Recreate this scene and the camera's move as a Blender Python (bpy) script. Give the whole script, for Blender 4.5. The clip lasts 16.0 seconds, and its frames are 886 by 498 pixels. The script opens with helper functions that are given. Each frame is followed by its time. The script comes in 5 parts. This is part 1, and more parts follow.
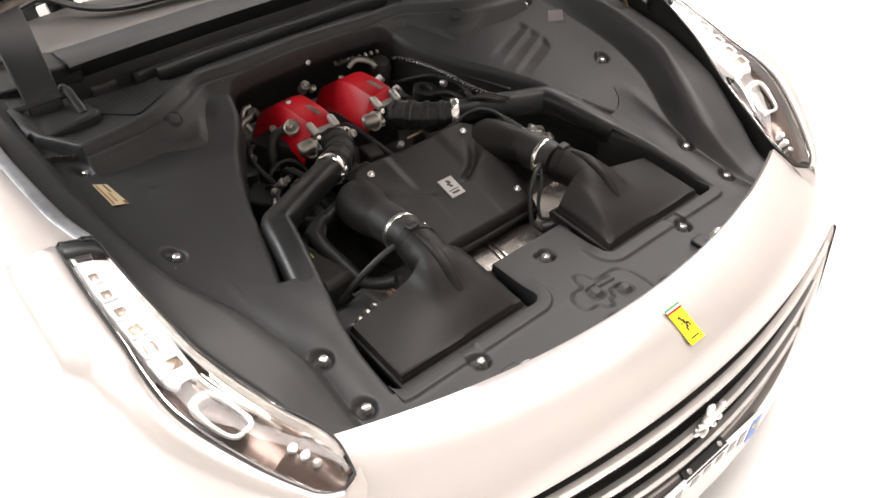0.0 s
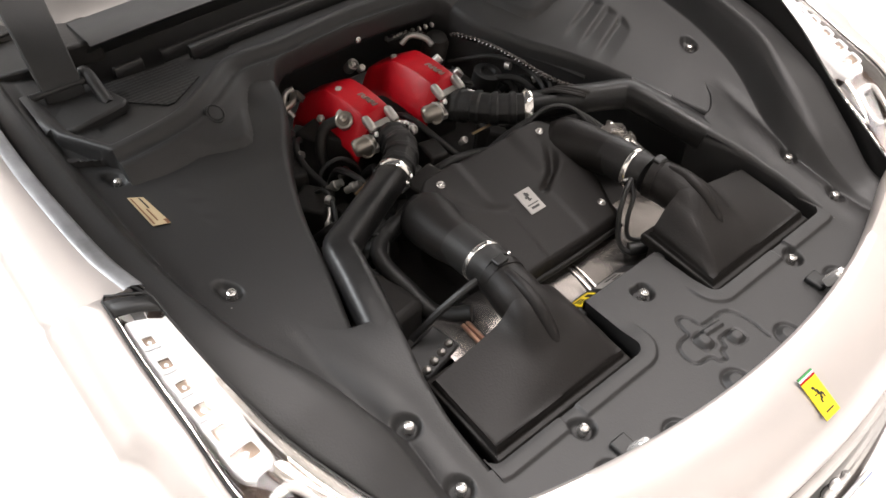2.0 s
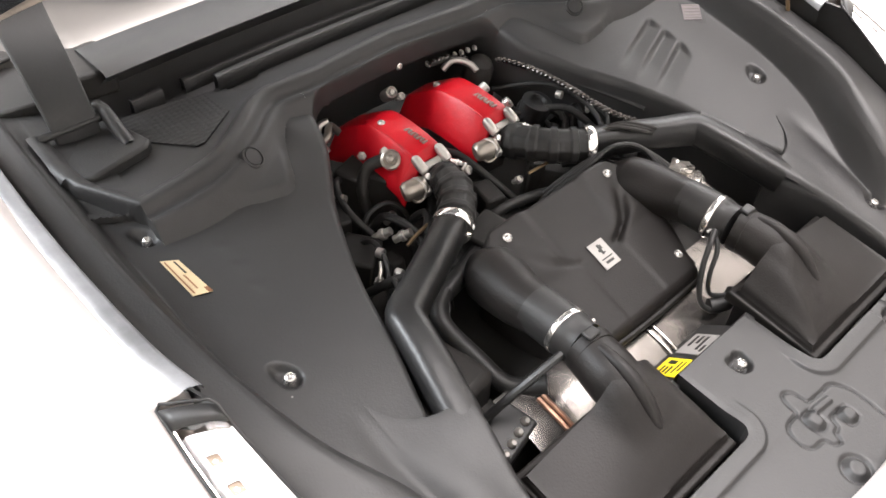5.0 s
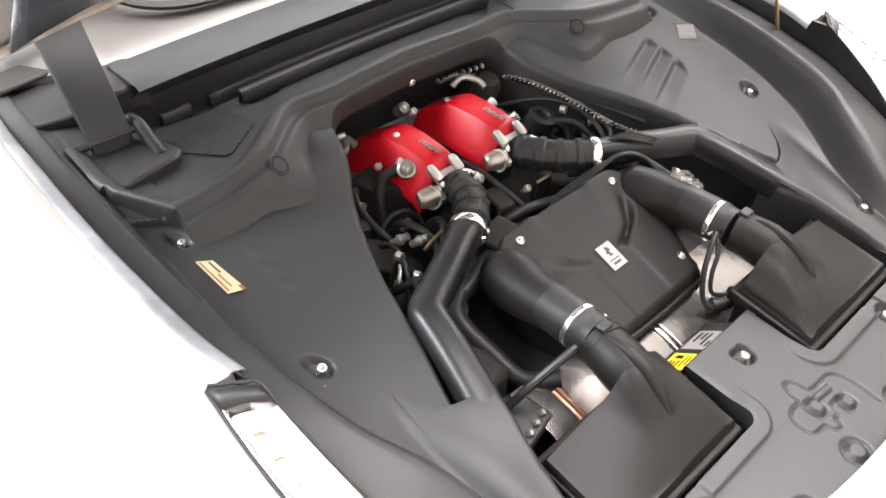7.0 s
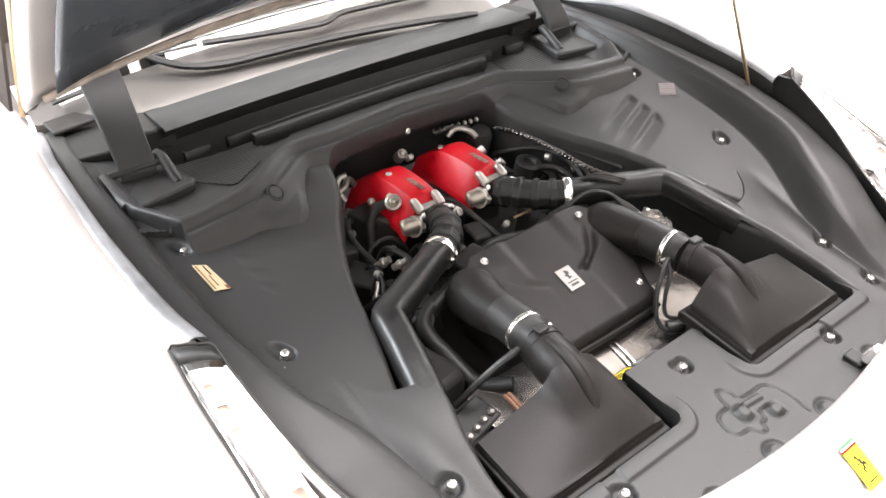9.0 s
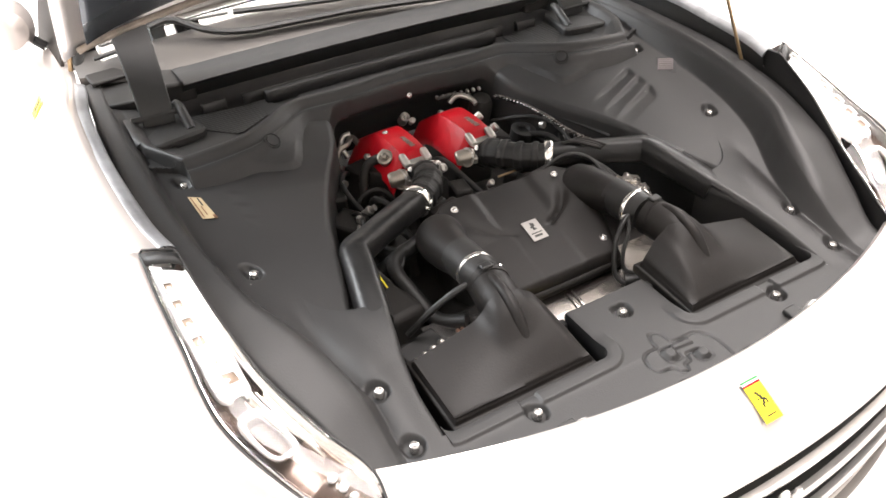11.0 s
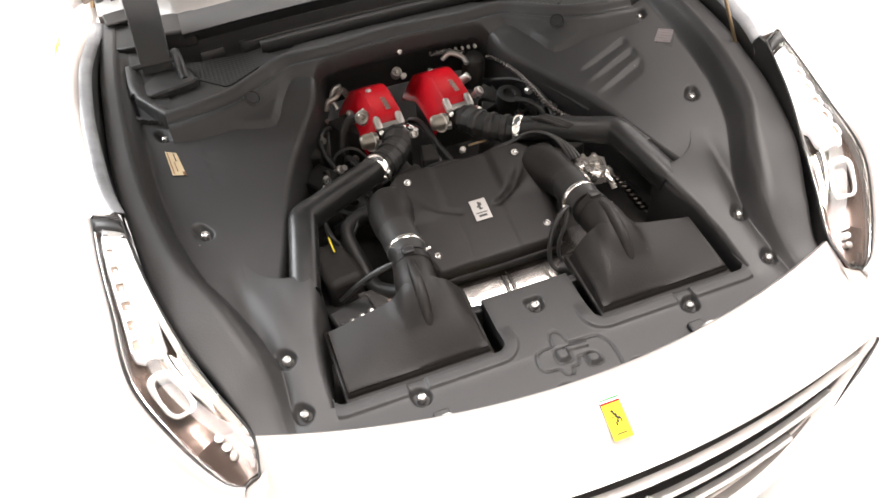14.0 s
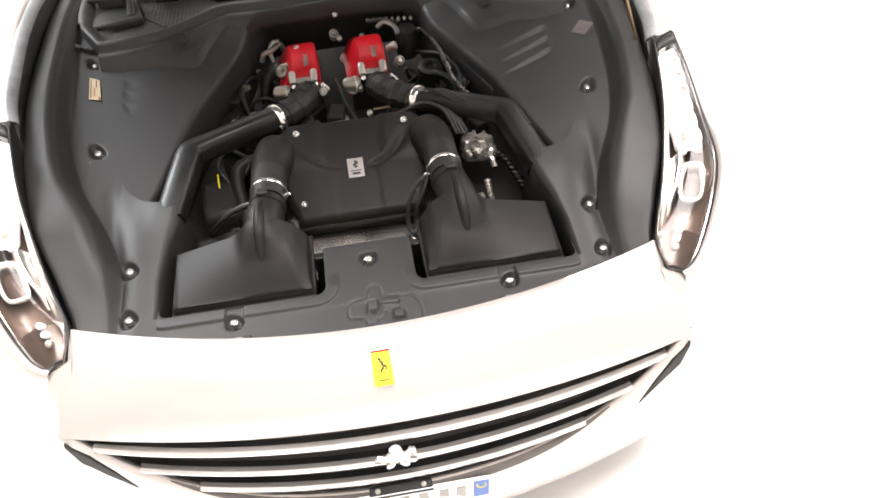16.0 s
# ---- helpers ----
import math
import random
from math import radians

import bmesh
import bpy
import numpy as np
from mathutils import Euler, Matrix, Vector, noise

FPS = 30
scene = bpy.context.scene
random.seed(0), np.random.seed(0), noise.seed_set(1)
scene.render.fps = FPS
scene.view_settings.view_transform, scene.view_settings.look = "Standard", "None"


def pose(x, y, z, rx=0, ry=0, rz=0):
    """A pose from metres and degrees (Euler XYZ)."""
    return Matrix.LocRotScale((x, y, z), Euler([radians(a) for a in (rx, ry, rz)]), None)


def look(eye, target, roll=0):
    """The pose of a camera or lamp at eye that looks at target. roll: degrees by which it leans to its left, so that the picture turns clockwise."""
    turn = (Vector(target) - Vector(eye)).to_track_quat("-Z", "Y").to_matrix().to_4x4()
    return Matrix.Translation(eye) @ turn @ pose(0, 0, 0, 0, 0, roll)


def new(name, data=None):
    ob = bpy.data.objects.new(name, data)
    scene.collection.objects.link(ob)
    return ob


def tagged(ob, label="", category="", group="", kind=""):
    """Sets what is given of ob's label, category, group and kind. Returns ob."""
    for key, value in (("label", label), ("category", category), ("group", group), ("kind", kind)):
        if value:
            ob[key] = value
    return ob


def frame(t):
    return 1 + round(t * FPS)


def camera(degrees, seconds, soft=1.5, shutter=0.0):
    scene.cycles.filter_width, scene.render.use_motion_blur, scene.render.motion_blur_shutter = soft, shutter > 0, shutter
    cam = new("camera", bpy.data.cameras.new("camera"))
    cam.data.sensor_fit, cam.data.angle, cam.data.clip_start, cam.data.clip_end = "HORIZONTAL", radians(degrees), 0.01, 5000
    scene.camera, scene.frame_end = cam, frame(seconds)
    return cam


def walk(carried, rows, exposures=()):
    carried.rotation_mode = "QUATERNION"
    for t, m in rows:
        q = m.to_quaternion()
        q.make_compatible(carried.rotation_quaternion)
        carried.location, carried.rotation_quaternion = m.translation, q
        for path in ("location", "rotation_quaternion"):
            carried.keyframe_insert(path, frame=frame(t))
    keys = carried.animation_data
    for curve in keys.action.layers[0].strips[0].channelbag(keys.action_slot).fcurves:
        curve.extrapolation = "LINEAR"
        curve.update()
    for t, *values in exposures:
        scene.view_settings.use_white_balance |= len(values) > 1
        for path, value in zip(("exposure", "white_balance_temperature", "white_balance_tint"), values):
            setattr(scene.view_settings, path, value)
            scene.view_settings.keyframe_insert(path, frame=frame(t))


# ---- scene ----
CM = 0.01          # everything below is written in centimetres of the 1:18 model
cam = camera(58.94, 16.0, soft=1.6)
EXPOSURES = [(0.0, 0.42, 6480, 10), (1.5, 0.38, 6458, 10), (2.5, 0.56, 6420, 10), (3.5, 1.06, 6360, 10), (5.0, 1.42, 6302, 10), (6.2, 1.56, 6270, 10), (8.0, 1.66, 6220, 10), (9.2, 1.44, 6284, 10), (10.5, 1.12, 6390, 10), (11.5, 1.02, 6480, 10), (13.5, 1.04, 6480, 10), (16.0, 0.84, 6480, 10)]
ROWS = [
    (0.0, -5.718, -5.261, 9.699, 51.86, 2.77, -40.02),
    (0.5, -5.839, -5.122, 9.703, 50.89, 2.72, -40.33),
    (1.0, -5.755, -4.340, 10.208, 47.03, 0.67, -40.48),
    (1.5, -5.698, -3.713, 10.178, 46.37, 0.61, -39.91),
    (2.0, -5.504, -3.158, 9.935, 46.00, 0.59, -40.08),
    (2.5, -5.375, -2.927, 9.767, 45.72, -0.38, -40.73),
    (3.0, -5.414, -2.554, 9.874, 45.05, -0.87, -41.37),
    (3.5, -5.444, -2.167, 9.859, 44.96, -0.86, -41.61),
    (4.0, -5.483, -1.803, 9.771, 44.86, -1.29, -42.00),
    (4.5, -5.495, -1.574, 9.754, 45.11, -1.18, -42.03),
    (5.0, -5.546, -1.444, 9.778, 45.21, -1.34, -42.09),
    (5.2, -5.593, -1.389, 9.797, 45.44, -1.42, -42.34),
    (7.3, -6.151, -1.762, 9.888, 48.13, -1.25, -42.91),
    (7.5, -6.056, -2.147, 9.921, 48.64, -0.33, -41.97),
    (7.8, -5.953, -2.630, 9.938, 49.82, 0.01, -41.34),
    (8.0, -5.979, -2.829, 9.954, 50.92, 0.34, -40.83),
    (8.2, -5.982, -2.970, 9.970, 51.56, 0.58, -40.24),
    (10.3, -5.835, -4.716, 9.579, 57.22, 3.28, -32.65),
    (10.5, -5.643, -4.889, 9.574, 56.79, 3.45, -31.97),
    (11.0, -5.258, -5.412, 9.647, 54.89, 3.16, -30.11),
    (11.5, -4.699, -5.500, 9.723, 52.43, 2.37, -29.35),
    (12.0, -4.408, -5.629, 9.921, 51.44, 2.07, -27.80),
    (12.5, -3.769, -5.828, 10.221, 51.52, 3.06, -24.77),
    (13.0, -2.986, -6.037, 10.334, 49.13, 4.20, -23.48),
    (13.5, -2.752, -6.172, 10.649, 47.10, 4.74, -22.50),
    (14.0, -2.897, -6.126, 10.972, 46.31, 4.29, -20.12),
    (14.5, -2.359, -6.717, 10.908, 45.42, 3.34, -16.44),
    (15.0, -1.042, -7.272, 11.025, 45.21, 4.36, -12.35),
    (15.2, -0.858, -7.495, 11.022, 45.62, 4.12, -11.10),
    (15.5, -0.542, -7.681, 11.135, 45.63, 3.35, -10.29),
    (16.0, 0.181, -7.681, 10.927, 45.88, 3.03, -9.23),
]
walk(cam, [(t, pose(x * CM, y * CM, z * CM, rx, ry, rz)) for t, x, y, z, rx, ry, rz in ROWS], EXPOSURES)

# ---- light: a ceiling lamp and two added lamps in a small white space ----
world = bpy.data.worlds.new("world")
scene.world = world
world.use_nodes = True
wn = world.node_tree
sky = wn.nodes.new("ShaderNodeTexSky")
sky.sky_type, sky.sun_disc, sky.sun_elevation, sky.sun_rotation = "NISHITA", False, radians(40), radians(200)
wn.nodes["Background"].inputs[1].default_value = 0.1
wn.links.new(sky.outputs[0], wn.nodes["Background"].inputs[0])


def area_lamp(name, eye, target, width, height, watts, colour):
    lamp = bpy.data.lights.new(name, "AREA")
    lamp.shape, lamp.size, lamp.size_y, lamp.energy, lamp.color = "RECTANGLE", width, height, watts, colour
    ob = new(name, lamp)
    ob.matrix_world = look(eye, target)
    return ob


area_lamp("ceiling_lamp", (0.12, 0.03, 0.57), (0.12, 0.03, 0), 0.30, 0.30, 3.6, (1.0, 0.925, 0.895))
# Unseen lamp, added high at the left rear to balance brightness; no window there.
area_lamp("added_nw_lamp", (-0.40, 0.35, 0.45), (0.0, 0.05, 0.05), 0.30, 0.30, 4.9, (0.95, 0.975, 1.0))
# Second unseen lamp, added low on the right before the closed east wall.
area_lamp("added_east_lamp", (0.445, 0.18, 0.26), (-0.03, 0.0, 0.04), 0.36, 0.23, 1.05, (1.0, 0.965, 0.945))


# ---- materials ----
def material(name, base, rough=0.5, metal=0.0, grain=0.0, grain_scale=900.0, stain=0.12, stain_scale=60.0, coat=0.0, spec=0.5, dust=0.0):
    """Principled surface with stains (colour, gloss) and fine relief, in object space."""
    m = bpy.data.materials.new(name)
    m.use_nodes = True
    nt = m.node_tree
    b = nt.nodes["Principled BSDF"]
    b.inputs["Roughness"].default_value, b.inputs["Metallic"].default_value = rough, metal
    b.inputs["Coat Weight"].default_value, b.inputs["Coat Roughness"].default_value = coat, 0.06
    b.inputs["Specular IOR Level"].default_value = spec
    co = nt.nodes.new("ShaderNodeTexCoord")
    n = nt.nodes.new("ShaderNodeTexNoise")
    n.inputs["Scale"].default_value, n.inputs["Detail"].default_value, n.inputs["Roughness"].default_value = stain_scale, 6, 0.62
    nt.links.new(co.outputs["Object"], n.inputs["Vector"])
    ramp = nt.nodes.new("ShaderNodeValToRGB")
    lo, hi = [max(0.0, c * (1 - stain)) for c in base], [min(1.0, c * (1 + stain)) for c in base]
    ramp.color_ramp.elements[0].position, ramp.color_ramp.elements[1].position = 0.3, 0.7
    ramp.color_ramp.elements[0].color, ramp.color_ramp.elements[1].color = (*lo, 1), (*hi, 1)
    nt.links.new(n.outputs["Fac"], ramp.inputs["Fac"])
    nt.links.new(ramp.outputs["Color"], b.inputs["Base Color"])
    if dust:      # scattered pale specks
        d = nt.nodes.new("ShaderNodeTexVoronoi")
        d.inputs["Scale"].default_value = 420.0
        nt.links.new(co.outputs["Object"], d.inputs["Vector"])
        near = nt.nodes.new("ShaderNodeMapRange")
        near.inputs["From Min"].default_value, near.inputs["From Max"].default_value = 0.055, 0.03
        nt.links.new(d.outputs["Distance"], near.inputs["Value"])
        few = nt.nodes.new("ShaderNodeMapRange")
        few.inputs["From Min"].default_value, few.inputs["From Max"].default_value = 0.90, 0.98
        sep = nt.nodes.new("ShaderNodeSeparateColor")
        nt.links.new(d.outputs["Color"], sep.inputs["Color"])
        nt.links.new(sep.outputs["Red"], few.inputs["Value"])
        amount = nt.nodes.new("ShaderNodeMath")
        amount.operation = "MULTIPLY"
        nt.links.new(near.outputs["Result"], amount.inputs[0])
        nt.links.new(few.outputs["Result"], amount.inputs[1])
        scaled = nt.nodes.new("ShaderNodeMath")
        scaled.operation = "MULTIPLY"
        scaled.inputs[1].default_value = dust
        nt.links.new(amount.outputs["Value"], scaled.inputs[0])
        mix = nt.nodes.new("ShaderNodeMix")
        mix.data_type = "RGBA"
        nt.links.new(scaled.outputs["Value"], mix.inputs[0])
        nt.links.new(ramp.outputs["Color"], mix.inputs[6])
        mix.inputs[7].default_value = (0.42, 0.40, 0.37, 1)
        nt.links.new(mix.outputs[2], b.inputs["Base Color"])
    rr = nt.nodes.new("ShaderNodeMapRange")
    rr.inputs["To Min"].default_value, rr.inputs["To Max"].default_value = max(0.02, rough - stain * 0.6), min(1, rough + stain * 0.6)
    nt.links.new(n.outputs["Fac"], rr.inputs["Value"])
    nt.links.new(rr.outputs["Result"], b.inputs["Roughness"])
    if grain:
        g = nt.nodes.new("ShaderNodeTexNoise")
        g.inputs["Scale"].default_value, g.inputs["Detail"].default_value = grain_scale, 3
        nt.links.new(co.outputs["Object"], g.inputs["Vector"])
        bump = nt.nodes.new("ShaderNodeBump")
        bump.inputs["Strength"].default_value, bump.inputs["Distance"].default_value = grain, 0.00007
        nt.links.new(g.outputs["Fac"], bump.inputs["Height"])
        nt.links.new(bump.outputs["Normal"], b.inputs["Normal"])
    return m


BLACK = material("moulded_black_plastic", (0.0185, 0.018, 0.0178), 0.52, grain=0.25, grain_scale=4500, stain=0.14, stain_scale=45, spec=0.44, dust=0.5)
BOX = material("airbox_black_plastic", (0.0095, 0.0082, 0.0074), 0.50, grain=0.30, grain_scale=4500, stain=0.2, stain_scale=60, spec=0.22, dust=0.35)
BOLT = material("bolt_steel", (0.52, 0.50, 0.48), 0.26, 0.85, grain=0.4, grain_scale=900, stain=0.2, stain_scale=400)
PIPE = material("glossy_black_pipe", (0.0095, 0.0092, 0.009), 0.38, grain=0.5, grain_scale=1100, stain=0.35, stain_scale=140, spec=0.34, dust=0.25)
RUBBER = material("black_rubber", (0.013, 0.0125, 0.012), 0.5, grain=0.35, grain_scale=1500, stain=0.3, stain_scale=120, spec=0.35)
GLOSS = material("satin_black", (0.015, 0.0147, 0.0143), 0.48, grain=0.18, grain_scale=1200, stain=0.25, stain_scale=110, spec=0.4)
DARK = material("engine_black", (0.02, 0.0185, 0.0172), 0.6, grain=0.5, grain_scale=800, stain=0.4, stain_scale=150, spec=0.25)
PAINT = material("champagne_silver_paint", (0.57, 0.525, 0.50), 0.30, 0.5, grain=0.03, grain_scale=6000, stain=0.03, stain_scale=25, coat=0.6)
CHROME = material("chrome", (0.80, 0.78, 0.76), 0.2, 0.72, grain=0.25, grain_scale=900, stain=0.06, stain_scale=200)
FOIL = material("bright_clamp_band", (0.82, 0.79, 0.75), 0.16, 0.95, grain=1.0, grain_scale=260, stain=0.2, stain_scale=160)
STEEL = material("cast_aluminium", (0.40, 0.38, 0.355), 0.38, 0.75, grain=0.8, grain_scale=700, stain=0.3, stain_scale=180)
SILVER = material("silver_painted_plastic", (0.125, 0.113, 0.104), 0.42, 0.4, grain=0.4, grain_scale=1800, stain=0.2, stain_scale=90)
SHROUD = material("crinkled_silver_foil", (0.26, 0.24, 0.225), 0.2, 0.92, grain=1.0, grain_scale=420, stain=0.2, stain_scale=120)
RED = material("crackle_red_paint", (0.43, 0.003, 0.010), 0.36, grain=0.5, grain_scale=1700, stain=0.2, stain_scale=130, spec=0.25)
YELLOW = material("yellow_enamel", (0.80, 0.62, 0.02), 0.35, stain=0.08)
GREEN = material("green_enamel", (0.05, 0.30, 0.08), 0.35, stain=0.08)
INK = material("black_print", (0.015, 0.014, 0.013), 0.4, stain=0.1)
LABEL = material("silver_label", (0.30, 0.285, 0.27), 0.4, 0.2, stain=0.08, stain_scale=200)
CREAM = material("cream_label", (0.46, 0.36, 0.22), 0.5, stain=0.15, stain_scale=200)
GREY_LABEL = material("grey_label", (0.10, 0.082, 0.086), 0.5, stain=0.25, stain_scale=300)
PLATE_WHITE = material("plate_white", (0.78, 0.79, 0.80), 0.4, stain=0.04)
PLATE_BLUE = material("plate_blue", (0.06, 0.15, 0.42), 0.4, stain=0.08)
COWL = material("grey_black_trim", (0.013, 0.013, 0.0128), 0.6, grain=0.2, grain_scale=2400, stain=0.15, stain_scale=50)
SEAL = material("worn_brown_seal", (0.24, 0.20, 0.165), 0.7, grain=0.6, grain_scale=500, stain=0.5, stain_scale=300)
BRAID = material("tarnished_steel_braid", (0.11, 0.10, 0.095), 0.3, 1.0, grain=0.6, grain_scale=900, stain=0.35, stain_scale=200)
COPPER = material("copper_strip", (0.34, 0.20, 0.14), 0.3, 0.8, stain=0.2, stain_scale=150)
BRASS = material("brass_wire", (0.30, 0.21, 0.12), 0.35, 0.8, stain=0.2, stain_scale=150)
TYRE = material("tyre_rubber", (0.02, 0.02, 0.02), 0.7, grain=0.4, stain=0.2)
TABLE = material("white_tabletop", (0.86, 0.85, 0.84), 0.5, grain=0.1, grain_scale=200, stain=0.03, stain_scale=6)
WALL = material("white_wall_paint", (0.53, 0.51, 0.485), 0.8, grain=0.2, grain_scale=120, stain=0.03, stain_scale=3)
LINER = material("blue_grey_bonnet_liner", (0.085, 0.092, 0.102), 0.26, 0.5, grain=0.2, stain=0.25, stain_scale=60)
LAMP_GREY = material("headlight_bowl", (0.13, 0.092, 0.074), 0.25, 0.35, grain=0.3, grain_scale=500, stain=0.15, stain_scale=150)
INTERIOR = material("cabin_dark", (0.03, 0.022, 0.018), 0.7, stain=0.3)


def glass_material(name, tint, ior=1.45):
    m = bpy.data.materials.new(name)
    m.use_nodes = True
    b = m.node_tree.nodes["Principled BSDF"]
    b.inputs["Base Color"].default_value = (*tint, 1)
    b.inputs["Transmission Weight"].default_value, b.inputs["Roughness"].default_value, b.inputs["IOR"].default_value = 1.0, 0.02, ior
    return m


GLASS = glass_material("clear_lens", (0.97, 0.96, 0.95), 1.28)
SCREEN = glass_material("windscreen_glass", (0.90, 0.92, 0.91), 1.2)
# Pale grey for the lip's top: the flange's bright sheen put into colour.
LIP_GREY = material("sheen_grey_lip", (0.27, 0.275, 0.285), 0.42, 0.35, grain=0.4, grain_scale=700, stain=0.35, stain_scale=160)
# Darker than the body silver: the bonnet's dark reflection is put into the colour.
SCUTTLE = material("darkened_scuttle_silver", (0.13, 0.123, 0.117), 0.3, 0.8, grain=0.05, grain_scale=4000, stain=0.08, stain_scale=40)


def mesh_material():
    """Black plastic pressed into a fine regular mesh."""
    m = material("pressed_black_mesh", (0.016, 0.0155, 0.015), 0.5, spec=0.4)
    nt = m.node_tree
    co = nt.nodes["Texture Coordinate"]
    v = nt.nodes.new("ShaderNodeTexVoronoi")
    v.inputs["Scale"].default_value, v.inputs["Randomness"].default_value = 1500.0, 0.0
    nt.links.new(co.outputs["Object"], v.inputs["Vector"])
    bump = nt.nodes.new("ShaderNodeBump")
    bump.inputs["Strength"].default_value, bump.inputs["Distance"].default_value = 0.6, 0.0002
    nt.links.new(v.outputs["Distance"], bump.inputs["Height"])
    nt.links.new(bump.outputs["Normal"], nt.nodes["Principled BSDF"].inputs["Normal"])
    return m


MESH = mesh_material()

# ---- mesh helpers (centimetres in, metres out) ----
def part(name, bm, mat, parent=None, label="", smooth=True, bevel=0.0, angle=38, solid=0.0, sub=0):
    """Links a bmesh as one mesh object, under a thing or a part."""
    bmesh.ops.recalc_face_normals(bm, faces=bm.faces)
    bmesh.ops.scale(bm, vec=(CM, CM, CM), verts=bm.verts)
    me = bpy.data.meshes.new(name)
    bm.to_mesh(me)
    bm.free()
    me.materials.append(mat)
    if smooth:
        me.polygons.foreach_set("use_smooth", [True] * len(me.polygons))
    ob = new(name, me)
    if smooth:
        me.set_sharp_from_angle(angle=radians(angle))
    if solid:
        s = ob.modifiers.new("thickness", "SOLIDIFY")
        s.thickness, s.offset = solid * CM, -1
    if bevel:
        b = ob.modifiers.new("edges", "BEVEL")
        b.width, b.segments, b.limit_method, b.angle_limit = bevel * CM, 2, "ANGLE", radians(35)
        b.harden_normals = False
    if sub:
        s = ob.modifiers.new("round", "SUBSURF")
        s.levels = s.render_levels = sub
    if parent:
        ob.parent = parent
    if label:
        tagged(ob, label)
    return ob


def V(*p):
    return Vector(p)


def spline(points, n, closed=False):
    """n points along a Catmull-Rom curve through the given ones, evenly spaced."""
    p = [Vector(q) for q in points]
    k = len(p)
    out = []
    spans = k if closed else k - 1
    for i in range(spans):
        if closed:
            a, b, c, d = p[i - 1], p[i], p[(i + 1) % k], p[(i + 2) % k]
        else:
            a, b, c, d = p[max(i - 1, 0)], p[i], p[i + 1], p[min(i + 2, k - 1)]
        for j in range(16):
            t = j / 16
            out.append(0.5 * ((2 * b) + (c - a) * t + (2 * a - 5 * b + 4 * c - d) * t * t + (3 * b - a - 3 * c + d) * t ** 3))
    out.append(p[0].copy() if closed else p[-1].copy())
    length = [0.0]
    for u, w in zip(out, out[1:]):
        length.append(length[-1] + (w - u).length)
    res, i = [], 0
    for j in range(n):
        s = length[-1] * j / (n if closed else n - 1)
        while i < len(out) - 2 and length[i + 1] < s:
            i += 1
        span = length[i + 1] - length[i]
        res.append(out[i].lerp(out[i + 1], (s - length[i]) / span if span else 0))
    return res


def table_at(y, rows):
    """Smooth look-up in rows of (y, value, ...): cubic pieces that never overshoot."""
    if y <= rows[0][0]:
        return list(rows[0][1:])
    if y >= rows[-1][0]:
        return list(rows[-1][1:])
    i = max(k for k in range(len(rows) - 1) if rows[k][0] <= y)
    h = rows[i + 1][0] - rows[i][0]
    f = (y - rows[i][0]) / h

    def rise(k, c):
        return (rows[k + 1][c] - rows[k][c]) / (rows[k + 1][0] - rows[k][0])

    def slope(k, c):
        if k == 0:
            return rise(0, c)
        if k == len(rows) - 1:
            return rise(k - 1, c)
        p, q = rise(k - 1, c), rise(k, c)
        return 2 * p * q / (p + q) if p * q > 0 else 0.0
    out = []
    for c in range(1, len(rows[0])):
        m0, m1 = slope(i, c) * h, slope(i + 1, c) * h
        out.append((2 * f ** 3 - 3 * f * f + 1) * rows[i][c] + (f ** 3 - 2 * f * f + f) * m0 + (3 * f * f - 2 * f ** 3) * rows[i + 1][c] + (f ** 3 - f * f) * m1)
    return out


def sheet(bm, rows, closed=False):
    grid = [[bm.verts.new(p) for p in r] for r in rows]
    for a, b in zip(grid, grid[1:]):
        k = len(a)
        for i in range(k if closed else k - 1):
            j = (i + 1) % k
            bm.faces.new((a[i], a[j], b[j], b[i]))
    return grid


def loft(rows, closed=False, caps=False):
    bm = bmesh.new()
    grid = sheet(bm, rows, closed)
    if caps:
        bm.faces.new(grid[0])
        bm.faces.new(grid[-1])
    return bm


def mirrored(bm):
    geo = bmesh.ops.duplicate(bm, geom=bm.verts[:] + bm.edges[:] + bm.faces[:])["geom"]
    for v in geo:
        if isinstance(v, bmesh.types.BMVert):
            v.co.x = -v.co.x
    bmesh.ops.remove_doubles(bm, verts=bm.verts, dist=0.0005)
    return bm


def tube(points, radius, n=28, seg=14, caps=True, bm=None, squash=1.0, closed=False, square=1.0, ribs=0):
    """A round bar along a smooth path; radius is a number or a function of 0..1."""
    path = spline(points, n, closed)
    made = bm or bmesh.new()
    rings, up = [], V(0.13, 0.21, 0.97)
    for i, p in enumerate(path):
        a, b = path[i - 1] if i or closed else p, path[(i + 1) % n] if closed else path[min(i + 1, n - 1)]
        t = (b - a).normalized()
        side = t.cross(up).normalized()
        nrm = side.cross(t)
        r = radius(i / (n - 1)) if callable(radius) else radius
        ring = []
        for j in range(seg):
            a = 2 * math.pi * j / seg
            c, d = math.cos(a), math.sin(a)
            if square != 1.0:      # towards a rounded square
                c, d = math.copysign(abs(c) ** square, c), math.copysign(abs(d) ** square, d)
            k = r * (1 + 0.06 * max(0.0, math.cos(ribs * a)) ** 4) if ribs else r
            ring.append(p + side * (k * c) + nrm * (k * squash * d))
        rings.append(ring)
    if closed:
        rings.append(rings[0])
    grid = sheet(made, rings, True)
    if closed:
        bmesh.ops.remove_doubles(made, verts=made.verts, dist=0.0004)
    elif caps:
        made.faces.new(grid[0])
        made.faces.new(grid[-1])
    return made


